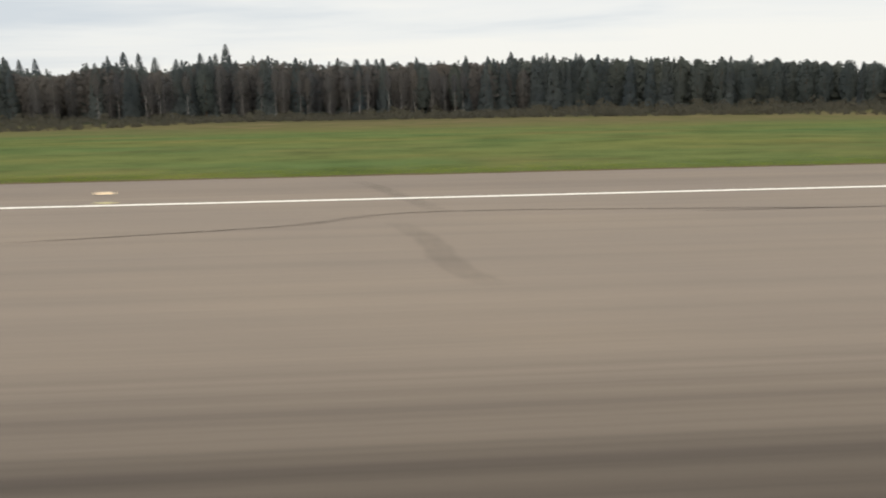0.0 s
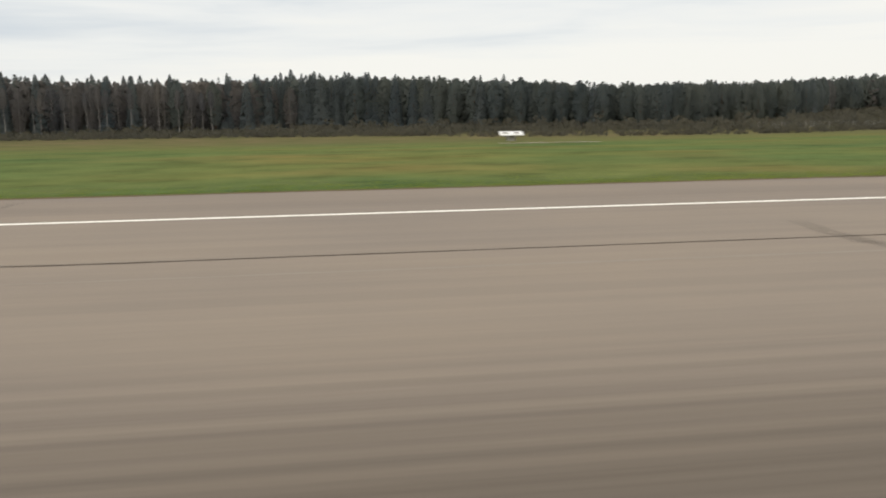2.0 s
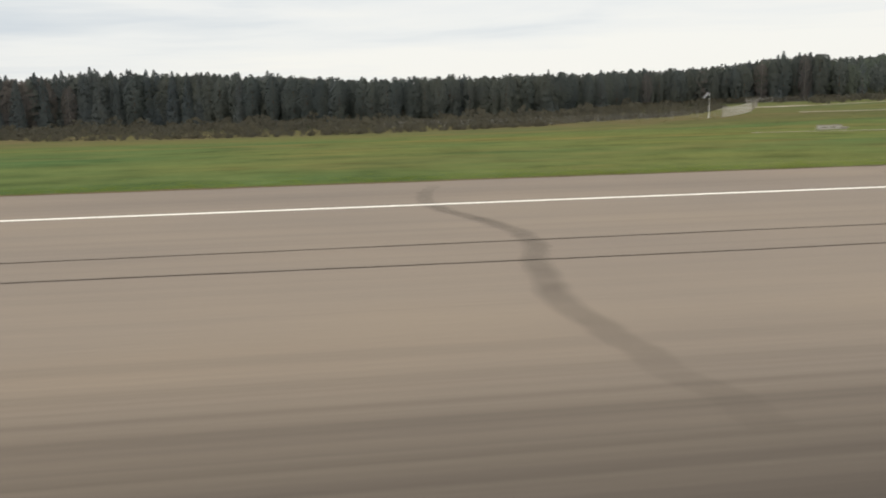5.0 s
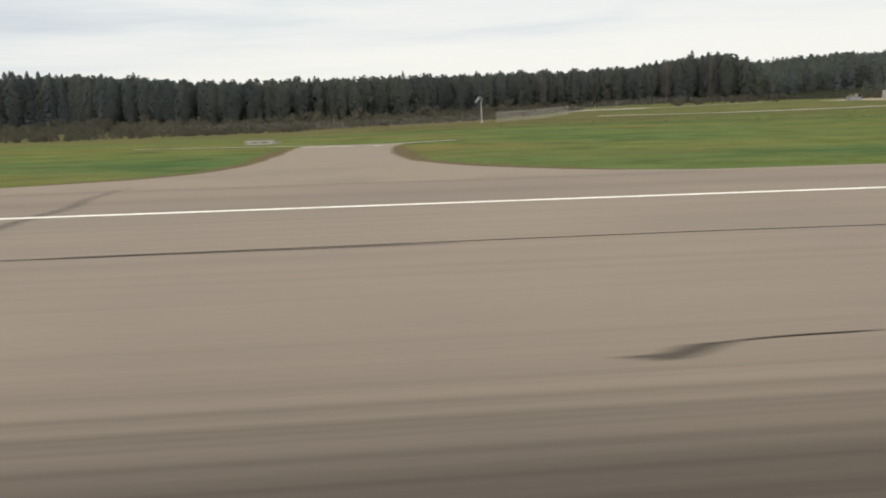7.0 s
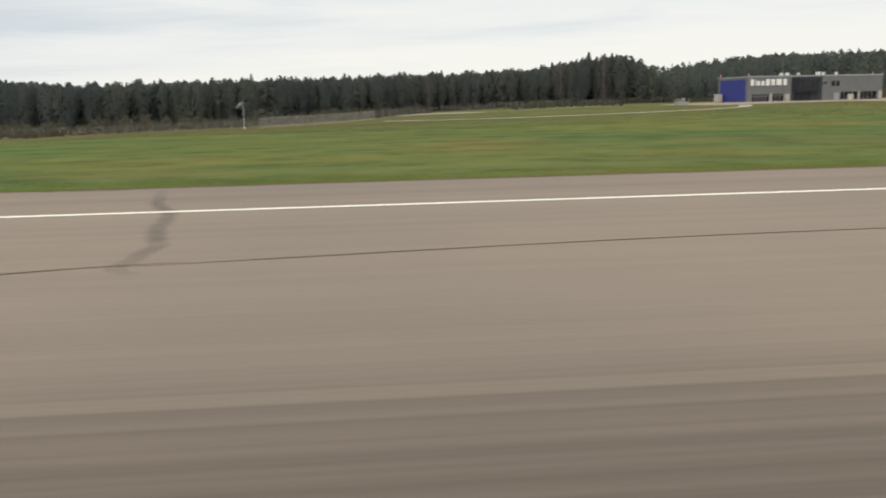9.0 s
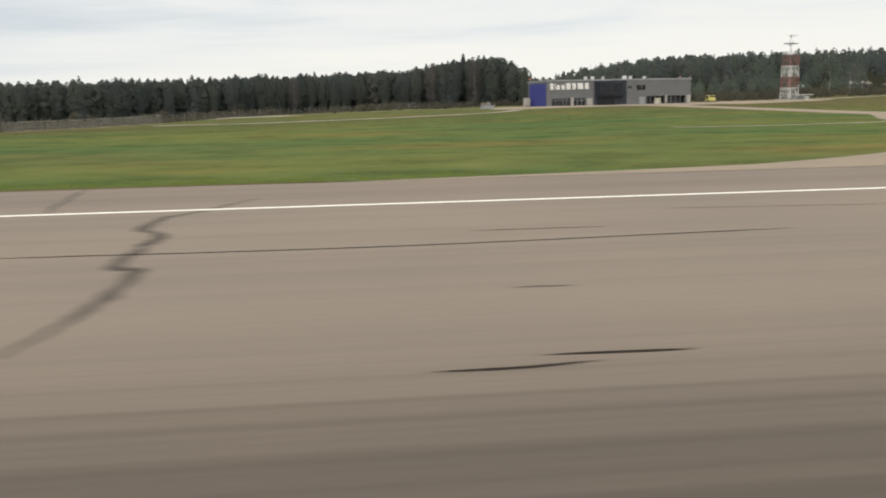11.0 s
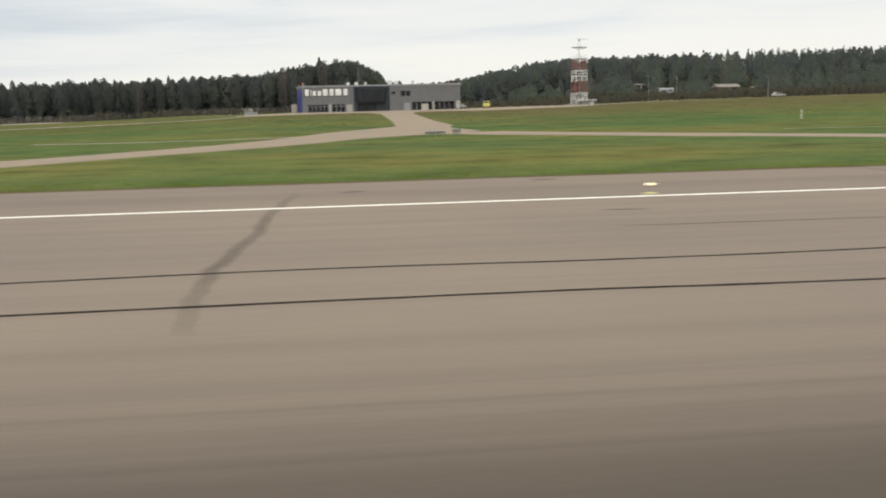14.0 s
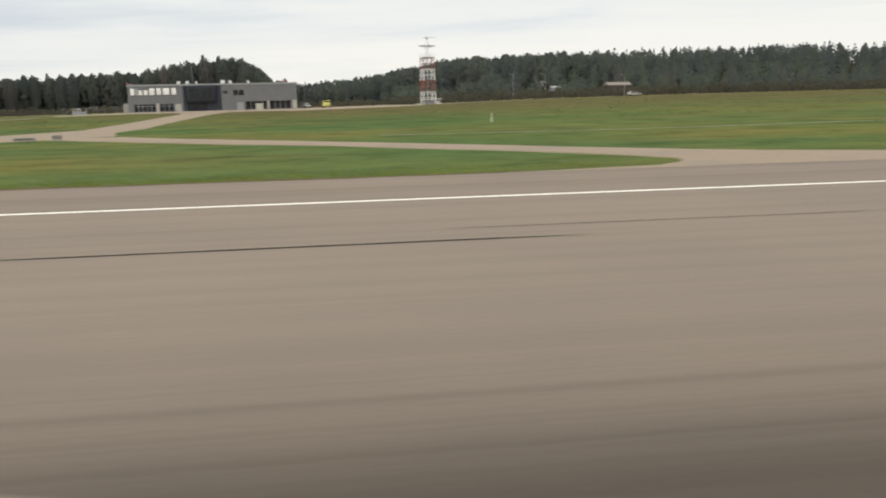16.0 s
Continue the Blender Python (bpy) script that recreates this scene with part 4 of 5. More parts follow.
for i in range(70):
    x = pick.uniform(620, 860)
    places.append((choose((0.4, 0.45, 0.0, 0.15), pick.random()), x, pick.uniform(660, 760), pick.uniform(14, 17.5), pick.uniform(1.2, 1.7)))
joined_wood("hillside_wood", places, "dark mixed wood covering a low hill")


def joined_tufts(name, spots, material, label, category, blades, spread):
    """Low plants in one object; spots are x, y, height, width."""
    n = len(spots) * blades
    s = np.repeat(np.array(spots), blades, axis=0)
    g = np.random.default_rng(3)
    base = np.array([land(a, b) for a, b, _, _ in spots])
    base = np.repeat(base, blades)
    off = g.normal(0, 1, (n, 2)) * s[:, 3:4] * spread
    lean = g.normal(0, 0.35, (n, 2)) * s[:, 2:3]
    ang = g.uniform(0, 6.28, n)
    wid = (s[:, 3] * g.uniform(0.15, 0.4, n))[:, None] * np.stack([np.cos(ang), np.sin(ang)], axis=1)
    p = s[:, :2] + off
    hgt = s[:, 2] * g.uniform(0.5, 1.1, n)
    v = np.zeros((n, 3, 3))
    v[:, 0, :2], v[:, 1, :2], v[:, 2, :2] = p - wid, p + wid, p + lean
    v[:, 0, 2] = v[:, 1, 2] = base - 0.05
    v[:, 2, 2] = base + hgt
    return tagged(pydata(name, v.reshape(-1, 3), np.arange(3 * n).reshape(-1, 3), material), label, category, kind="stuff")


def joined_scrub(name, spots, label):
    vs, fs, base = [], [], 0
    shapes = [clump_crown(2.0, 0.0, 25, 0.48, 0.5, 0.3, 0.3) for _ in range(5)]
    for x, y, h in spots:
        v, f = shapes[pick.randrange(5)]
        a, s = pick.uniform(0, 6.28), h / 2.0
        rot = np.array([[math.cos(a), -math.sin(a), 0], [math.sin(a), math.cos(a), 0], [0, 0, 1]]) * s
        q = v @ rot.T + np.array([x, y, land(x, y)])
        vs.append(q)
        fs.append(f + base)
        base += len(q)
    return tagged(pydata(name, np.concatenate(vs), np.concatenate(fs), M_SCRUB), label, "bushes", kind="stuff")


rng = np.random.default_rng(91)
FRONT_X = (-330, -78, -64, -44, -12, 51, 79, 107, 116, 144, 167, 194, 207, 233, 246, 275, 300, 330)
FRONT_Y = (205, 199, 213, 250, 250, 244, 231, 222, 204, 194, 186, 188, 194, 206, 226, 238, 266, 312)
spots = []
for i in range(4600):
    x = pick.uniform(-330, 330)
    dist, near = edge_at(x)[0], float(np.interp(x, FRONT_X, FRONT_Y))
    deep = pick.random() ** 2.1
    y = near + (dist - near) * deep
    tall = pick.uniform(1.3, 2.2) if pick.random() < 0.10 else pick.uniform(0.5, 1.2)
    spots.append((x, y, tall * (1 + (0.8 + 1.1 * ss(40, 90, x)) * deep)))
for i in range(30):
    spots.append((pick.uniform(356, 398), pick.uniform(285, 335), pick.uniform(1.4, 3.0)))
for i in range(420):
    x = pick.uniform(275, 452)
    spots.append((x, edge_at(x)[0] - pick.uniform(2, 26), pick.uniform(1.0, 3.0)))
for i in range(900):
    x = pick.uniform(495, 830)
    spots.append((x, pick.uniform(300, 385), pick.uniform(1.4, 3.8)))
for i in range(160):
    spots.append((pick.uniform(455, 530), pick.uniform(292, 400), pick.uniform(1.0, 2.6)))
joined_scrub("scrub", spots, "low brownish-green scrub at the foot of the wood")


def on_paving(x, y):
    if y < 92 and abs(x - 246.4) < float(np.interp(y, (39, 41, 44, 50, 60), (46, 26, 12, 7.5, 5))):
        return True
    if 39 < y < 235 and abs(x - float(np.interp(y, (39, 44, 52, 71, 90, 101, 113), (382, 394.5, 403.5, 419, 430.5, 441, 443.8)))) < float(np.interp(y, (39, 44, 52, 90, 101, 113), (20, 7, 5.5, 5.5, 11, 6))):
        return True
    return y < 99 and abs(x - float(np.interp(y, (39, 43, 50, 63, 78, 92, 99), (512, 499.5, 491.8, 481.8, 467.2, 453, 446)))) < float(np.interp(y, (39, 43, 48), (34, 10, 4)))


spots = []
while len(spots) < 14000:
    x, y = pick.uniform(-60, 560), EDGE_Y + abs(pick.gauss(0, 1)) * 2.2 + 0.1
    if not on_paving(x, y):
        spots.append((x, y, pick.uniform(0.03, 0.075), 0.12))
joined_tufts("grass_verge", spots, M_BLADES, "short uneven green grass along the runway's edge", "grass", 4, 0.9)
spots = []
while len(spots) < 9000:
    x, y = pick.uniform(250, 620), pick.uniform(120, 262)
    if not on_paving(x, y) and not (395 < x < 505 and y > 215) and not (x < 404 and y > 222) and not (x > 486 and y > 232) and y > 130 + 40 * noise.noise((x * 0.02, 0, 0)):
        spots.append((x, y, pick.uniform(0.03, 0.07), 0.3))
joined_tufts("tall_dry_grass", spots, M_STRAW, "tall straw-coloured unmown grass", "grass", 4, 1.0)


# ---- the hangar ----
def wall_cells(length, height, openings):
    """The solid cells (u0, u1, z0, z1) of a wall with openings (u0, u1, z0, z1) right through it."""
    us = sorted({0.0, length, *[o[0] for o in openings], *[o[1] for o in openings]})
    zs = sorted({0.0, height, *[o[2] for o in openings], *[o[3] for o in openings]})
    cells = []
    for a, b in zip(us, us[1:]):
        run = None
        for c, d in zip(zs, zs[1:]):
            solid = not any(o[0] <= (a + b) / 2 <= o[1] and o[2] <= (c + d) / 2 <= o[3] for o in openings)
            if solid:
                run = (run[0], d) if run else (c, d)
            if (not solid or d == zs[-1]) and run:
                cells.append((a, b, *run))
                run = None
    return cells


def build_hangar():
    h = thing("hangar", 419.05, 252.4, 2.05, 9.2, "long low grey metal hangar with blue door and white sign", "hangar")
    L, D, H = 46.2, 16.0, 7.12
    holes = [(1.4, 7.2, 0.0, 2.1), (8.2, 12.0, 0.0, 2.1), (28.2, 31.4, 4.1, 5.6), (25.4, 26.9, 4.6, 5.4), (31.6, 37.6, 0.0, 2.3), (38.4, 44.4, 0.0, 2.3)]
    for a, b, c, d in wall_cells(L, H, holes):
        part("wall_panel", box(a, b, 0, 0.3, c, d), M_CLAD, h)
    ribs = bmesh.new()
    for i in range(92):
        u = 0.25 + i * 0.5
        if u < L - 0.2:
            add_box(ribs, u, u + 0.05, -0.03, 0.0, 2.35, 4.05 if 25 < u < 32 else H - 0.1)
    part("cladding_ribs", ribs, M_CLAD, h)
    part("back_wall", box(0, L, D - 0.3, D, 0, H), M_CLAD, h)
    part("end_wall", box(L - 0.3, L, 0.3, D - 0.3, 0, H), M_CLAD, h)
    side = bmesh.new()
    add_box(side, 0, 0.3, 0.3, 1.2, 0, H)
    add_box(side, 0, 0.3, D - 1.0, D - 0.3, 0, H)
    add_box(side, 0, 0.3, 1.2, D - 1.0, 6.5, H)
    part("side_wall", side, M_CLAD, h)
    part("plinth", box(-0.1, L + 0.1, -0.1, D, -1.2, 0.0), M_CONCRETE, h)
    door = part("hangar_door", box(0.02, 0.2, 1.2, D - 1.0, 0, 6.5), M_BLUE, h, "wide blue folding hangar door")
    w = (D - 2.2) / 6
    for i in range(6):
        part("door_panel", box(-0.05, 0.02, 1.2 + i * w + 0.04, 1.2 + (i + 1) * w - 0.04, 0.05, 6.42, 0.02), M_BLUE, door)
    part("roof", box(-0.15, L + 0.15, -0.15, D + 0.15, H, H + 0.22), M_ROOF, h)
    cap = bmesh.new()
    add_box(cap, -0.2, L + 0.2, -0.22, -0.15, H - 0.1, H + 0.34)
    add_box(cap, -0.22, -0.15, -0.2, D + 0.2, H - 0.1, H + 0.34)
    add_box(cap, L + 0.15, L + 0.22, -0.2, D + 0.2, H - 0.1, H + 0.34)
    part("roof_edge", cap, M_GREYPAINT, h)
    # ground-floor glazing and vehicle bays behind the openings
    for a, b, n in ((1.4, 7.2, 5), (8.2, 12.0, 3)):
        win = part("window", box(a, b, 0.2, 0.26, 0.0, 2.1), M_GLASS, h, "dark row of ground-floor glazing")
        for i in range(n + 1):
            u = a + (b - a) * i / n
            part("mullion", box(u - 0.05, u + 0.05, 0.1, 0.2, 0, 2.1), M_GREYPAINT, win)
        part("transom", box(a, b, 0.12, 0.2, 1.5, 1.6), M_GREYPAINT, win)
    part("pale_door", box(12.4, 14.0, -0.08, -0.01, 0, 2.0, 0.02), M_CONCRETE, h, "pale grey side door")
    part("pillar", box(7.35, 8.05, -0.16, -0.01, 0, 2.3, 0.03), M_CONCRETE, h)
    for a, b in ((31.6, 37.6), (38.4, 44.4)):
        # a black sheet behind the opening stands in for the bay's shaded inside
        bay = part("vehicle_bay", box(a, b, 1.6, 1.7, 0, 2.3), M_BLACK, h, "black sheet standing for the shade inside a vehicle bay")
        for i in range(5):
            u = a + (b - a) * i / 4
            part("bay_post", box(u - 0.06, u + 0.06, 0.3, 0.42, 0, 2.3), M_GREYPAINT, bay)
    part("bay_panel", box(34.4, 36.6, 0.45, 0.55, 0, 1.7, 0.03), M_PALEPOST, h, "faded pale panel within the bay")
    part("pillar", box(37.7, 38.3, -0.2, -0.01, 0, 2.4, 0.03), M_CONCRETE, h)
    part("pillar", box(44.9, 46.1, -0.2, -0.01, 0, 2.4, 0.03), M_CONCRETE, h)
    part("pale_door", box(29.2, 31.0, -0.08, -0.01, 0, 2.1, 0.02), M_GREYPAINT, h)
    for a, b, z0, z1 in ((28.2, 31.4, 4.1, 5.6), (25.4, 26.9, 4.6, 5.4)):
        win = part("window", box(a, b, 0.18, 0.24, z0, z1), M_GLASS, h)
        for u in (a + 0.04, (a + b) / 2, b - 0.04):
            part("mullion", box(u - 0.04, u + 0.04, 0.08, 0.18, z0, z1), M_GREYPAINT, win)
    # the projecting glazed control room over a dark entrance
    part("entrance_front", box(14.6, 25.0, -0.12, -0.01, 0, 7.05), M_NAVY, h, "dark blue panelled entrance front")
    bay = bmesh.new()
    outline = [(15.6, -1.6), (23.2, -1.6), (24.2, -0.12), (14.9, -0.12)]
    low = [bm_v for bm_v in [bay.verts.new((u + (0.3 if u < 20 else -0.3), v, 2.5)) for u, v in outline]]
    high = [bay.verts.new((u, v - (0.35 if v < -1 else 0), 6.6)) for u, v in outline]
    bay.faces.new(low[::-1]), bay.faces.new(high)
    for i in range(4):
        j = (i + 1) % 4
        bay.faces.new((low[i], low[j], high[j], high[i]))
    bmesh.ops.recalc_face_normals(bay, faces=bay.faces)
    room = part("control_room", bay, M_NAVY, h, "projecting dark glazed control room")
    part("bay_glass", box(16.2, 22.6, -1.97, -1.9, 3.3, 6.2), M_GLASS, room)
    for i in range(5):
        u = 16.2 + 6.4 * i / 4
        part("mullion", box(u - 0.04, u + 0.04, -2.03, -1.97, 3.3, 6.2), M_NAVY, room)
    part("window_head", box(16.0, 22.8, -2.05, -1.9, 6.2, 6.4), M_NAVY, room)
    part("window_sill", box(16.0, 22.8, -2.05, -1.9, 3.15, 3.3), M_NAVY, room)
    part("entrance_glass", box(15.6, 21.0, -0.2, -0.13, 0, 2.3), M_GLASS, h)
    part("entrance_lamp", box(23.6, 23.9, -0.35, -0.13, 4.4, 5.6, 0.04), M_WHITELAMP, h, "lit white wall lamp")
    # sign: plain white blocks where the lettering stands
    u = 0.7
    for wide, tall in ((1.25, 2.0), (0.3, 1.9), (1.2, 1.45), (1.2, 1.45), (1.65, 2.0), (1.4, 2.0), (2.05, 2.0), (1.4, 2.0)):
        bm = box(u + 0.06, u + max(wide * 0.86, 0.26), -0.28, -0.06, 4.62, 4.62 + tall * 0.92, 0.08)
        part("sign_block", bm, M_WHITE, h, "plain white raised sign block")
        u += wide + 0.26
    # on the roof
    for u, v, s in ((13.2, 3.5, 0.8), (15.6, 4.0, 0.9), (18.2, 2.2, 0.6), (25.2, 2.6, 1.1), (27.4, 3.0, 0.8), (32.6, 4.0, 0.7)):
        vent = part("roof_vent", box(u, u + s, v, v + s, H + 0.2, H + 0.9 + s * 0.4, 0.05), M_WHITE, h, "small white roof vent")
        part("vent_cap", box(u - 0.1, u + s + 0.1, v - 0.1, v + s + 0.1, H + 0.9 + s * 0.4, H + 1.0 + s * 0.4), M_STEEL, vent)
    for u, v in ((0.2, 0.2), (0.4, D - 0.5), (L - 0.3, 0.2), (L - 3.4, 0.4)):
        pole = part("beacon_pole", bar((u, v, H + 0.2), (u, v, H + 0.8), 0.06), M_WHITE, h)
        bm = bmesh.new()
        bmesh.ops.create_icosphere(bm, subdivisions=2, radius=0.13, matrix=Matrix.Translation((u, v, H + 0.90)))
        part("beacon_lens", bm, M_BEACON, pole, "lit red obstruction light")
    part("antenna", bar((17.5, 9, H + 0.2), (17.5, 9, H + 5.6), 0.05), M_STEEL, h, "thin steel roof antenna")
    return h


build_hangar()

c = thing("container", 415.6, 266.0, land(415.6, 266) + 0.05, 7, "pale grey steel storage container beside the hangar", "container")
part("body", box(-0.75, 0.75, -1.2, 1.2, 0.15, 2.6, 0.05), M_CONCRETE, c)
bm = bmesh.new()
for i in range(5):
    add_box(bm, -0.66 + i * 0.28, -0.54 + i * 0.28, -1.25, -1.2, 0.3, 2.55)
part("corrugations", bm, M_CONCRETE, c)
part("skid", box(-0.7, 0.7, -1.1, 1.1, 0, 0.15), M_STEEL, c)


# ---- the radar mast ----
def build_mast():
    mx, my = 505.0, 278.0
    t = thing("radar_mast", mx, my, land(mx, my), 12, "red and white lattice radar mast with antenna on top", "mast")
    part("foundation", box(-3.2, 3.2, -3.2, 3.2, -0.8, 0.25, 0.05), M_CONCRETE, t)
    z, wide = 0.25, 1.95
    for i, colour in enumerate((M_WHITE, M_RED, M_WHITE, M_RED)):
        z1, w1 = z + 3.5, wide - 0.06
        bm = bmesh.new()
        low = [(sx * wide, sy * wide, z) for sx, sy in ((-1, -1), (1, -1), (1, 1), (-1, 1))]
        high = [(sx * w1, sy * w1, z1) for sx, sy in ((-1, -1), (1, -1), (1, 1), (-1, 1))]
        for k in range(4):
            j = (k + 1) % 4
            a, b, c2, d = Vector(low[k]), Vector(low[j]), Vector(high[k]), Vector(high[j])
            add_bar(bm, a, c2, 0.10, 6)
            add_bar(bm, c2, d, 0.07, 4)
            mid_low, mid_high = (a + b) / 2, (c2 + d) / 2
            for p, q in ((a, mid_high), (b, mid_high), ((a + c2) / 2, (b + d) / 2), (a * 0.62 + b * 0.38, c2 * 0.75 + d * 0.25), (b * 0.62 + a * 0.38, d * 0.75 + c2 * 0.25)):
                add_bar(bm, p, q, 0.045, 4)
        part("lattice_section", bm, colour, t, ("white" if colour is M_WHITE else "red") + " painted lattice section")
        # the ladder cage and cable trunk in the middle
        part("cable_trunk", box(-0.08, 0.08, -0.08, 0.08, z, z1), M_STEEL, t)
        z, wide = z1, w1
    part("platform", box(-wide - 0.2, wide + 0.2, -wide - 0.2, wide + 0.2, z, z + 0.18), M_STEEL, t, "steel top platform")
    rail = bmesh.new()
    r = wide + 0.15
    for zz in (0.6, 1.15):
        for a, b in (((-r, -r), (r, -r)), ((r, -r), (r, r)), ((r, r), (-r, r)), ((-r, r), (-r, -r))):
            add_bar(rail, (*a, z + zz), (*b, z + zz), 0.04, 4)
    for sx in (-1, 0, 1):
        for sy in (-1, 1):
            add_bar(rail, (sx * r, sy * r, z + 0.1), (sx * r, sy * r, z + 1.15), 0.05, 4)
    part("railing", rail, M_WHITE, t, "white tubular railing")
    part("antenna_column", bar((0, 0, z), (0, 0, z + 3.5), 0.30, 10, 0.2), M_WHITE, t)
    legs = bmesh.new()
    for k in range(3):
        a = 0.5 + k * 2.094
        add_bar(legs, (1.3 * math.cos(a), 1.3 * math.sin(a), z + 0.15), (0.15 * math.cos(a), 0.15 * math.sin(a), z + 2.4), 0.07, 4)
    part("antenna_legs", legs, M_WHITE, t)
    ant = bmesh.new()
    add_box(ant, -2.6, 2.6, -0.3, 0.3, z + 3.5, z + 3.85, 0.08)
    for sx in (-1, 1):
        add_bar(ant, (0, 0, z + 2.9), (sx * 1.7, 0, z + 3.55), 0.07, 4)
    part("antenna_bar", ant, M_GREYPAINT, t, "long grey radar antenna bar")
    hood = bmesh.new()
    bmesh.ops.create_cone(hood, cap_ends=True, segments=10, radius1=0.95, radius2=0.22, depth=1.9, matrix=Matrix.Translation((0, 0, z + 4.8)))
    part("antenna_hood", hood, M_WHITE, t, "tapering white hood")
    top = bmesh.new()
    add_box(top, -0.28, 0.28, -0.28, 0.28, z + 5.7, z + 6.15, 0.06)
    add_bar(top, (-1.3, 0, z + 6.2), (2.7, 0, z + 6.25), 0.05, 5)
    part("top_aerial", top, M_GREYPAINT, t, "thin grey aerial across the top")
    part("lightning_rod", bar((0, 0, z + 6.1), (0, 0, z + 6.8), 0.05, 5), M_STEEL, t)


build_mast()

s = thing("equipment_shelter", 505.4, 270.6, land(505.4, 270.6), 5, "low open shelter with flat white roof", "shelter")
part("roof", box(-3.0, 3.0, -1.6, 1.6, 1.35, 1.55, 0.06), M_WHITE, s)
for sx in (-2.6, 0, 2.6):
    for sy in (-1.3, 1.3):
        part("post", bar((sx, sy, -0.2), (sx, sy, 1.36), 0.09), M_STEEL, s)
part("cabinet", box(-1.8, 0.2, -0.7, 0.7, 0, 1.15, 0.04), M_GREYPAINT, s)
part("cabinet", box(0.9, 2.3, -0.6, 0.6, 0, 1.0, 0.04), M_WHITE, s)


# ---- windsock, signs and lights on the field ----
def build_windsock():
    wx, wy = 278.2, 214.0
    t = thing("windsock", wx, wy, land(wx, wy), 0, "faded windsock hanging slack from a grey pole", "windsock")
    part("footing", box(-0.4, 0.4, -0.4, 0.4, -0.3, 0.12, 0.03), M_CONCRETE, t)
    part("pole", bar((0, 0, 0.1), (0, 0, 6.3), 0.062, 8, 0.05), M_WHITE, t)
    hoop = bmesh.new()
    bmesh.ops.create_circle(hoop, segments=14, radius=0.42, matrix=Matrix.Translation((-0.45, 0, 6.1)) @ Matrix.Rotation(radians(70), 4, "Y"))
    part("hoop", hoop, M_STEEL, t)
    sock, rings = bmesh.new(), []
    for i in range(7):
        f = i / 6
        cx, cz, r = -0.3 - 1.15 * f, 6.15 - 1.25 * f ** 1.2, 0.40 - 0.2 * f
        ring = []
        for k in range(12):
            a = k * math.pi / 6
            rr = r * (1 + 0.12 * math.sin(3 * a + 4 * f))
            ring.append(sock.verts.new((cx - 0.7 * rr * math.sin(a) * 0.7, rr * math.cos(a), cz + 0.7 * rr * math.sin(a))))
        rings.append(ring)
    for a, b in zip(rings, rings[1:]):
        for k in range(12):
            sock.faces.new((a[k], a[(k + 1) % 12], b[(k + 1) % 12], b[k]))
    part("sock", sock, M_SOCK, t, "faded pale cloth sock")


build_windsock()


def build_landing_tee():
    """A white board tilted towards the runway on a squat pedestal."""
    bx, by = 114.6, 169.9
    t = thing("landing_tee", bx, by, land(bx, by), -7, "white tilted landing direction board on a squat pedestal", "landing tee")
    tilt = Matrix.Translation((0.1, 0, 1.38)) @ Matrix.Rotation(radians(10.5), 4, "X")
    part("board", add_box(bmesh.new(), -2.35, 2.35, -1.75, 1.75, -0.08, 0.08, 0.03, tilt), M_WHITE, t)
    for u0, u1 in ((-1.8, -0.5), (0.5, 1.5)):
        part("inset_panel", add_box(bmesh.new(), u0, u1, -0.5, 0.75, 0.08, 0.10, 0.0, tilt), M_FENCE, t, "weathered grey-brown inset panel")
    part("edge_rail", add_box(bmesh.new(), 2.36, 2.46, -1.75, 1.75, -0.05, 0.18, 0.02, tilt), M_BLACK, t, "dark rail along one edge")
    part("pedestal", box(-0.75, 0.85, -0.6, 0.9, -0.3, 1.15, 0.06), M_CONCRETE, t, "squat weathered pedestal")
    for u in (-0.85, 0.87):
        part("strut", bar((u, -0.5, -0.2), (u, -0.5, 1.2), 0.06), M_BLACK, t, "dark strut")


build_landing_tee()


def guidance_sign(x, y, turn, wide, high, face, label, extra):
    t = thing("guidance_sign", x, y, land(x, y) - (0.25 if extra else 0.0), turn, label, "sign", "taxiway signs")
    part("panel", box(-wide / 2, wide / 2, -0.12, 0.12, 0.25, 0.25 + high, 0.03), face, t)
    bm = bmesh.new()
    add_box(bm, -wide / 2 - 0.05, wide / 2 + 0.05, -0.15, 0.15, 0.25 + high, 0.33 + high)
    add_box(bm, -wide / 2 - 0.05, wide / 2 + 0.05, -0.15, 0.15, 0.18, 0.25)
    part("panel_frame", bm, M_FENCE if extra else M_STEEL, t)
    for u in (-wide * 0.36, 0, wide * 0.36):
        part("leg", bar((u, 0, -0.2), (u, 0, 0.2), 0.05), M_STEEL, t)
    for k in range(2):
        u = -wide * 0.3 + k * wide * 0.36
        part("lettering_bar", box(u, u + wide * 0.2, -0.135, -0.12, 0.4, 0.1 + high), M_EARTH, t, "brown bar in place of lettering")
    if extra:
        part("control_box", box(wide / 2 + 0.05, wide / 2 + 0.65, -0.4, 0.3, 0.0, 0.5, 0.04), M_FENCE, t, "weathered control box")
    return t


guidance_sign(237.6, 92.5, 3, 2.9, 0.42, M_CONCRETE, "low faded pale guidance sign beside the taxiway", True)
guidance_sign(442.9, 92.2, -6, 2.1, 0.18, M_FENCE, "low weathered guidance sign in the grass", False)
guidance_sign(445.4, 94.4, -6, 0.9, 0.28, M_FENCE, "small weathered sign back in the grass", False)

t = thing("marker_post", 494.3, 113.9, land(494.3, 113.9), 0, "slim tapering pale marker post in grass", "marker post")
part("board", bar((0, 0, 0.02), (0, 0, 1.2), 0.13, 8, 0.06), M_PALEPOST, t)
part("spike", bar((0, 0, -0.2), (0, 0, 0.05), 0.03), M_STEEL, t)


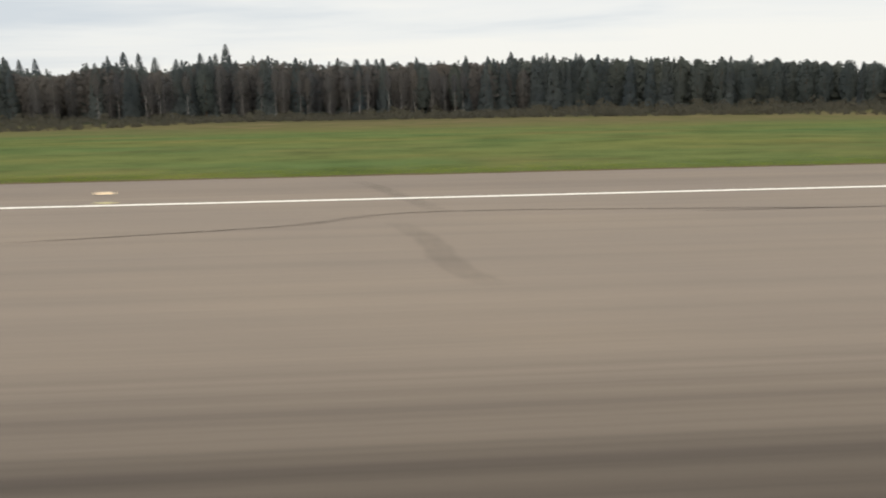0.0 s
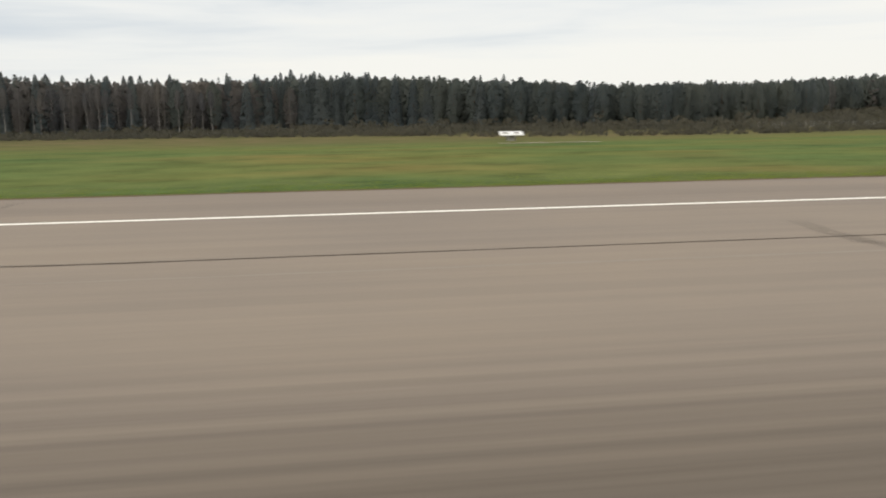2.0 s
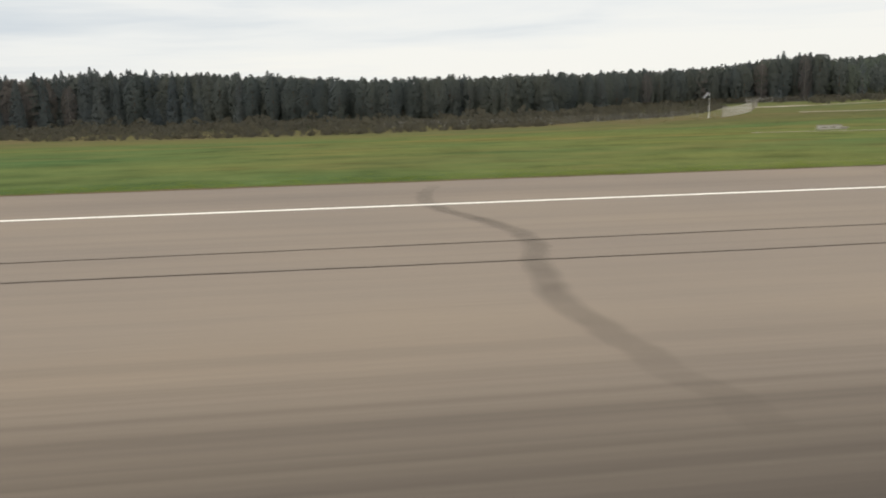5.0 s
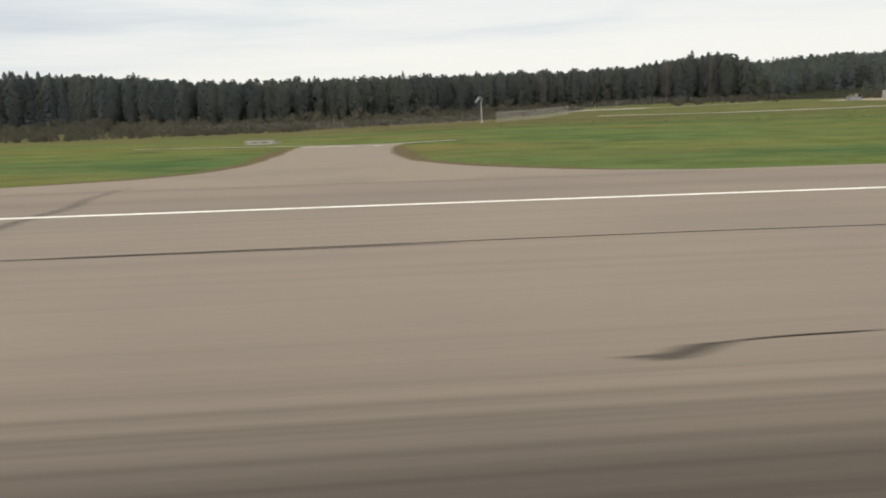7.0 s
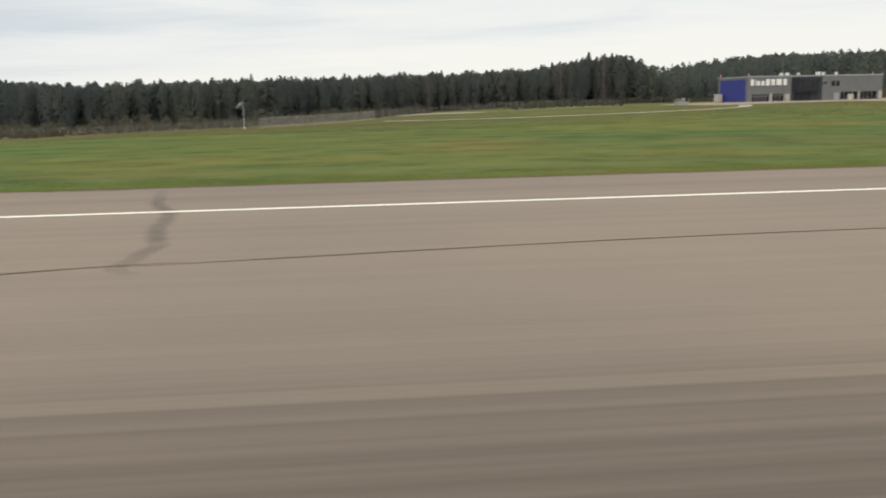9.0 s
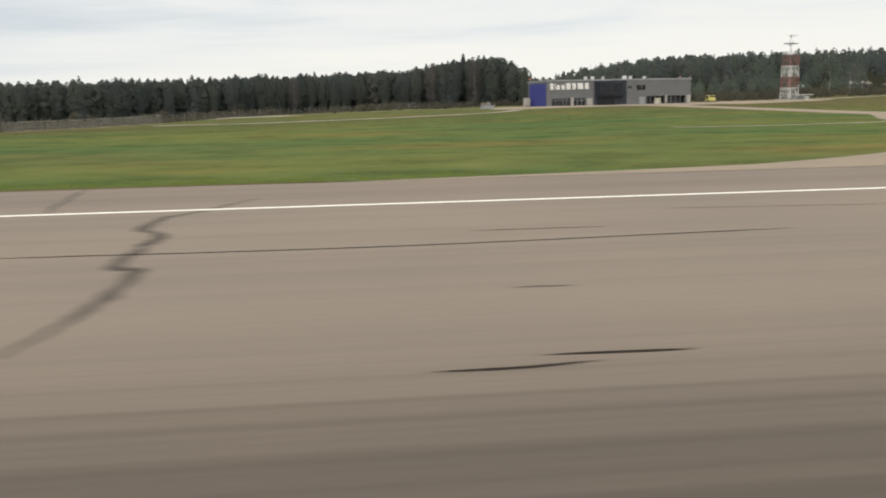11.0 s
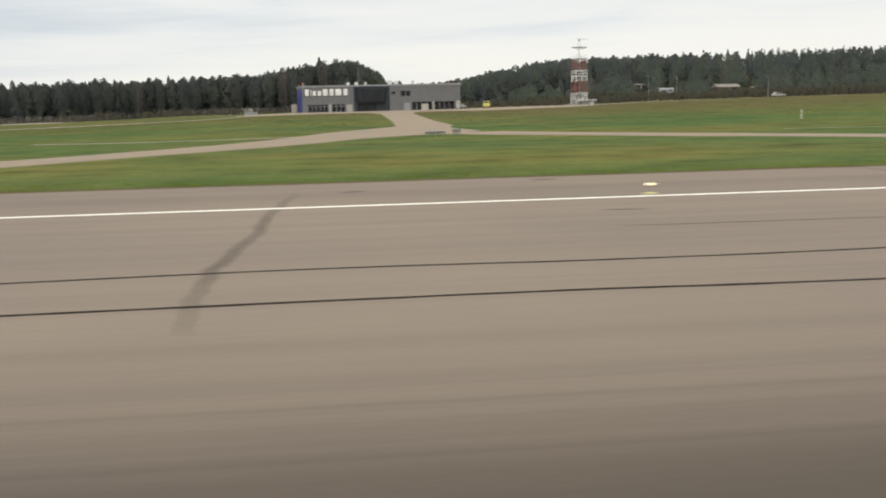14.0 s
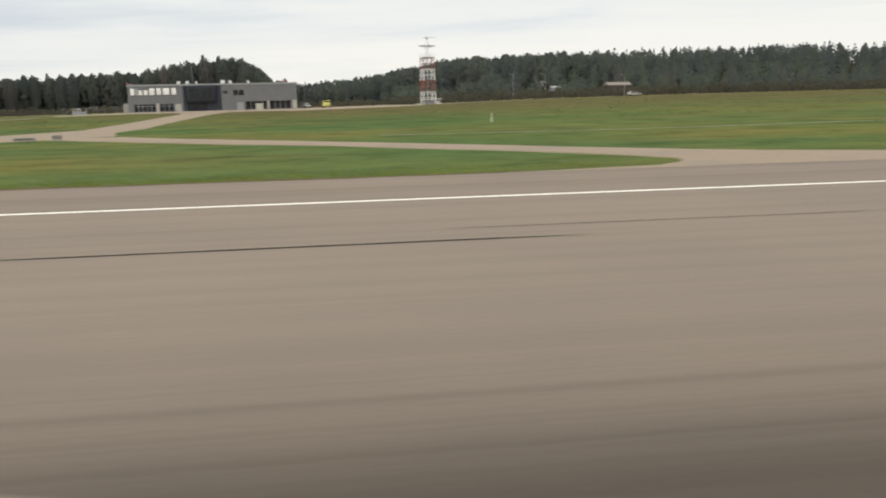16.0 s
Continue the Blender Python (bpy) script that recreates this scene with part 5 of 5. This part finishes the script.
def build_edge_light(x, glow, label):
    t = thing("runway_edge_light", x, 30.35, 0.0, 0, label, "runway light", "runway edge lights")
    bm = bmesh.new()
    bmesh.ops.create_cone(bm, cap_ends=True, segments=20, radius1=0.22, radius2=0.19, depth=0.04, matrix=Matrix.Translation((0, 0, 0.022)))
    part("base_plate", bm, M_PALEYELLOW, t, "faded yellow base plate")
    part("stem", bar((0, 0, 0.04), (0, 0, 0.27), 0.025, 8), M_STEEL, t)
    bm = bmesh.new()
    bmesh.ops.create_cone(bm, cap_ends=True, segments=16, radius1=0.07, radius2=0.13, depth=0.05, matrix=Matrix.Translation((0, 0, 0.290)))
    part("lamp_body", bm, M_GREYPAINT, t)
    bm = bmesh.new()
    bmesh.ops.create_cone(bm, cap_ends=True, segments=16, radius1=0.14, radius2=0.12, depth=0.06, matrix=Matrix.Translation((0, 0, 0.346)))
    part("lens", bm, glow, t, "lit glass lens")
    return t


amber = build_edge_light(-9.5, M_LAMP, "lit amber runway edge light on a faded yellow base plate")
for x in (46.2, 104.1, 161.4, 217.6, 274.6, -66.5, 445.4, 502.0, 559.0):
    copy_thing(amber, pose(x, 30.35, 0.0, 0, 0, x * 7 % 360))
white = build_edge_light(331.3, M_WHITELAMP, "lit white runway edge light on a faded yellow base plate")
for x in (387.7,):
    copy_thing(white, pose(x, 30.35, 0.0, 0, 0, x * 7 % 360))


# ---- vehicles ----
def build_vehicle(name, x, y, turn, paint, label, category, profile, glass, wide, length):
    """A vehicle along its own x; profile: outline of the body in x and z; glass: outline of the side windows."""
    t = thing(name, x, y, land(x, y) + 0.055, turn, label, category)
    bm = bmesh.new()
    rows = [[bm.verts.new((px, s * wide / 2 * (1 - 0.10 * max(0, pz - 1.0)), pz)) for px, pz in profile] for s in (-1, 1)]
    n = len(profile)
    bm.faces.new(rows[0]), bm.faces.new(rows[1][::-1])
    for i in range(n):
        j = (i + 1) % n
        bm.faces.new((rows[0][j], rows[0][i], rows[1][i], rows[1][j]))
    bmesh.ops.recalc_face_normals(bm, faces=bm.faces)
    bmesh.ops.bevel(bm, geom=list(bm.edges), offset=0.06, segments=2, affect="EDGES")
    part("body", bm, paint, t)
    for s in (-1, 1):
        g = bmesh.new()
        vs = [g.verts.new((px, s * (wide / 2 * (1 - 0.10 * max(0, pz - 1.0)) + 0.012), pz)) for px, pz in glass]
        g.faces.new(vs if s < 0 else vs[::-1])
        part("side_window", g, M_GLASS, t)
    top = max(p[1] for p in profile)
    front = max(p[0] for p in glass)
    part("windscreen", box(front + 0.02, front + 0.08, -wide * 0.38, wide * 0.38, top * 0.58, top * 0.88, 0.02), M_GLASS, t)
    for sx in (-length * 0.31, length * 0.31):
        for s in (-1, 1):
            wheel = part("wheel", bar((sx, s * (wide / 2 - 0.24), 0.33), (sx, s * (wide / 2 + 0.02), 0.33), 0.33, 18), M_TYRE, t)
            part("rim", bar((sx, s * (wide / 2 + 0.02), 0.33), (sx, s * (wide / 2 + 0.04), 0.33), 0.19, 12), M_STEEL, wheel)
    for s in (-1, 1):
        part("headlight", box(length / 2 - 0.08, length / 2 + 0.03, s * wide * 0.36 - 0.15, s * wide * 0.36 + 0.15, 0.68, 0.84, 0.02), M_WHITE, t)
    return t


VAN = [(-2.6, 0.35), (2.6, 0.35), (2.62, 0.95), (1.9, 1.2), (1.35, 2.05), (-2.5, 2.15), (-2.62, 1.9)]
CAR = [(-2.1, 0.3), (2.1, 0.3), (2.15, 0.7), (1.1, 0.92), (0.45, 1.42), (-1.2, 1.45), (-2.0, 0.98), (-2.12, 0.6)]
van = build_vehicle("rescue_van", 473.2, 265.5, -97, M_YELLOW, "bright yellow van parked beside the apron", "van", VAN, [(-2.2, 1.3), (1.6, 1.3), (1.2, 1.92), (-2.2, 1.95)], 2.0, 5.2)
part("roof_lamp", box(0.6, 0.9, -0.6, 0.6, 2.06, 2.2, 0.03), M_NAVY, van)
build_vehicle("car", 466.8, 277.0, -70, M_GREYPAINT, "grey car parked by the hangar's end", "car", CAR, [(-1.6, 0.95), (0.85, 0.93), (0.4, 1.34), (-1.1, 1.36)], 1.75, 4.2)
build_vehicle("car", 576.0, 287.5, 4, M_CONCRETE, "pale car on the gravel road along the rise", "car", CAR, [(-1.6, 0.95), (0.85, 0.93), (0.4, 1.34), (-1.1, 1.36)], 1.75, 4.2)


# ---- fence, poles and far things ----
def build_fence(points, spacing, high, rows, label):
    """Posts with wires between them."""
    f = thing("perimeter_fence", 0, 0, 0, 0, label, "fence", "fences before the wood")
    post = bmesh.new()
    add_box(post, -0.045, 0.045, -0.045, 0.045, -0.3, high, 0.012)
    add_bar(post, (0, 0, high - 0.05), (0, -0.35, high + 0.4), 0.035, 4)
    first_post = part("post", post, M_FENCE, f)
    last = None
    for i, q in enumerate(spline(points, spacing)):
        here = Vector((q.x, q.y, land(q.x, q.y)))
        if i == 0:
            first_post.location = here
        else:
            p = new("post", first_post.data)
            p.parent, p.location = f, here
            wires = bmesh.new()
            for k in range(rows):
                up = Vector((0, 0, 0.25 + k * (high - 0.3) / (rows - 1)))
                add_bar(wires, last + up, here + up, 0.007, 3)
            part("wire_panel", wires, M_STEEL, f)
        last = here


def build_palisade(a, b, high):
    """A row of upright slats on two rails, one slat after another with gaps between."""
    f = thing("slat_fence", 0, 0, 0, 0, "tall fence of pale grey upright slats with gaps", "fence", "fences before the wood")
    a, b = Vector((*a, 0)), Vector((*b, 0))
    along = (b - a).normalized()
    turn = math.atan2(along.y, along.x)
    wood = mesh_object("slat", box(-0.035, 0.035, -0.02, 0.02, -0.3, high, 0.008), M_SLAT, f)
    count = int((b - a).length / 0.5)
    for i in range(count + 1):
        q = a.lerp(b, i / count)
        ob = wood if i == 0 else new("slat", wood.data)
        ob.parent = f
        ob.location = (q.x, q.y, land(q.x, q.y) + 0.10 * noise.noise((i * 0.7, 0, 0)))
        ob.rotation_euler = (0.02 * noise.noise((i, 3, 0)), 0.02 * noise.noise((i, 9, 0)), turn)
    back = Vector((along.y, -along.x, 0)) * -0.05
    for up in (0.5, high - 0.35):
        for i in range(8):
            p, q = a.lerp(b, i / 8), a.lerp(b, (i + 1) / 8)
            part("rail", bar(p + back + Vector((0, 0, land(p.x, p.y) + up)), q + back + Vector((0, 0, land(q.x, q.y) + up)), 0.03, 4), M_FENCE, f)


build_fence([(196, 224), (222, 220.5), (250, 217), (281.8, 214.0)], 5.5, 1.9, 7, "low wire perimeter fence on pale posts before the scrub")
build_palisade((281.8, 214.0), (309.5, 253.5), 2.55)
build_fence([(309.5, 253.5), (338, 306), (356, 350), (392, 396)], 4.5, 2.35, 8, "wire perimeter fence on pale posts before the wood")
build_fence([(366, 372), (392, 372), (412, 366)], 5.5, 2.2, 7, "wire fence on short white posts beside the wood")


def lamp_pole(x, y, high, label):
    t = thing("lamp_pole", x, y, land(x, y), 0, label, "lamp pole", "lamp poles")
    part("pole", bar((0, 0, -0.3), (0, 0, high), 0.12, 8, 0.06), M_STEEL, t)
    part("arm", bar((0, 0, high), (-1.0, 0, high + 0.15), 0.05), M_STEEL, t)
    part("lamp_head", box(-1.5, -0.9, -0.15, 0.15, high + 0.06, high + 0.2, 0.03), M_GREYPAINT, t)


lamp_pole(573.5, 290, 7.0, "slender grey lamp pole beside the gravel road")
lamp_pole(541.0, 318, 9.0, "grey lamp pole before the hillside wood")
lamp_pole(556.0, 330, 9.0, "grey lamp pole before the hillside wood")


def small_shed(x, y, turn, wide, deep, high, wall, roof, label):
    t = thing("shed", x, y, land(x, y), turn, label, "shed")
    part("walls", box(-wide / 2, wide / 2, -deep / 2, deep / 2, -0.4, high, 0.03), wall, t)
    bm = bmesh.new()
    a = [bm.verts.new((sx * (wide / 2 + 0.3), sy * (deep / 2 + 0.3), high)) for sx, sy in ((-1, -1), (1, -1), (1, 1), (-1, 1))]
    r = [bm.verts.new((sx * (wide / 2 + 0.3), 0, high + deep * 0.22)) for sx in (-1, 1)]
    for f in ((a[0], a[1], r[1], r[0]), (a[2], a[3], r[0], r[1]), (a[1], a[2], r[1]), (a[3], a[0], r[0]), (a[3], a[2], a[1], a[0])):
        bm.faces.new(f)
    part("roof", bm, roof, t)
    part("door", box(-0.5, 0.5, -deep / 2 - 0.06, -deep / 2, 0, 2.0, 0.02), M_GREYPAINT, t)
    part("window", box(wide * 0.2, wide * 0.2 + 0.9, -deep / 2 - 0.05, -deep / 2, 1.0, 1.8, 0.02), M_GLASS, t)


small_shed(619, 432, 4, 12.0, 7.0, 2.4, M_BARK, M_FENCE, "long brown farmhouse with weathered roof on the hill")
small_shed(631, 424, 8, 4.5, 3.5, 1.9, M_BARK, M_FENCE, "small dark shed with pale roof on the hill")
small_shed(591, 442, 4, 8.0, 4.0, 1.9, M_GREYPAINT, M_GREYPAINT, "low grey shed with grey roof on the hill")
small_shed(597, 502, 6, 6.0, 4.0, 2.2, M_BARK, M_FENCE, "dark shed with pale roof among trees on the hill")
small_shed(403.1, 263.5, 8, 3.8, 2.2, 1.3, M_GREYPAINT, M_EARTH, "low grey shed with earth-brown roof beside the apron")
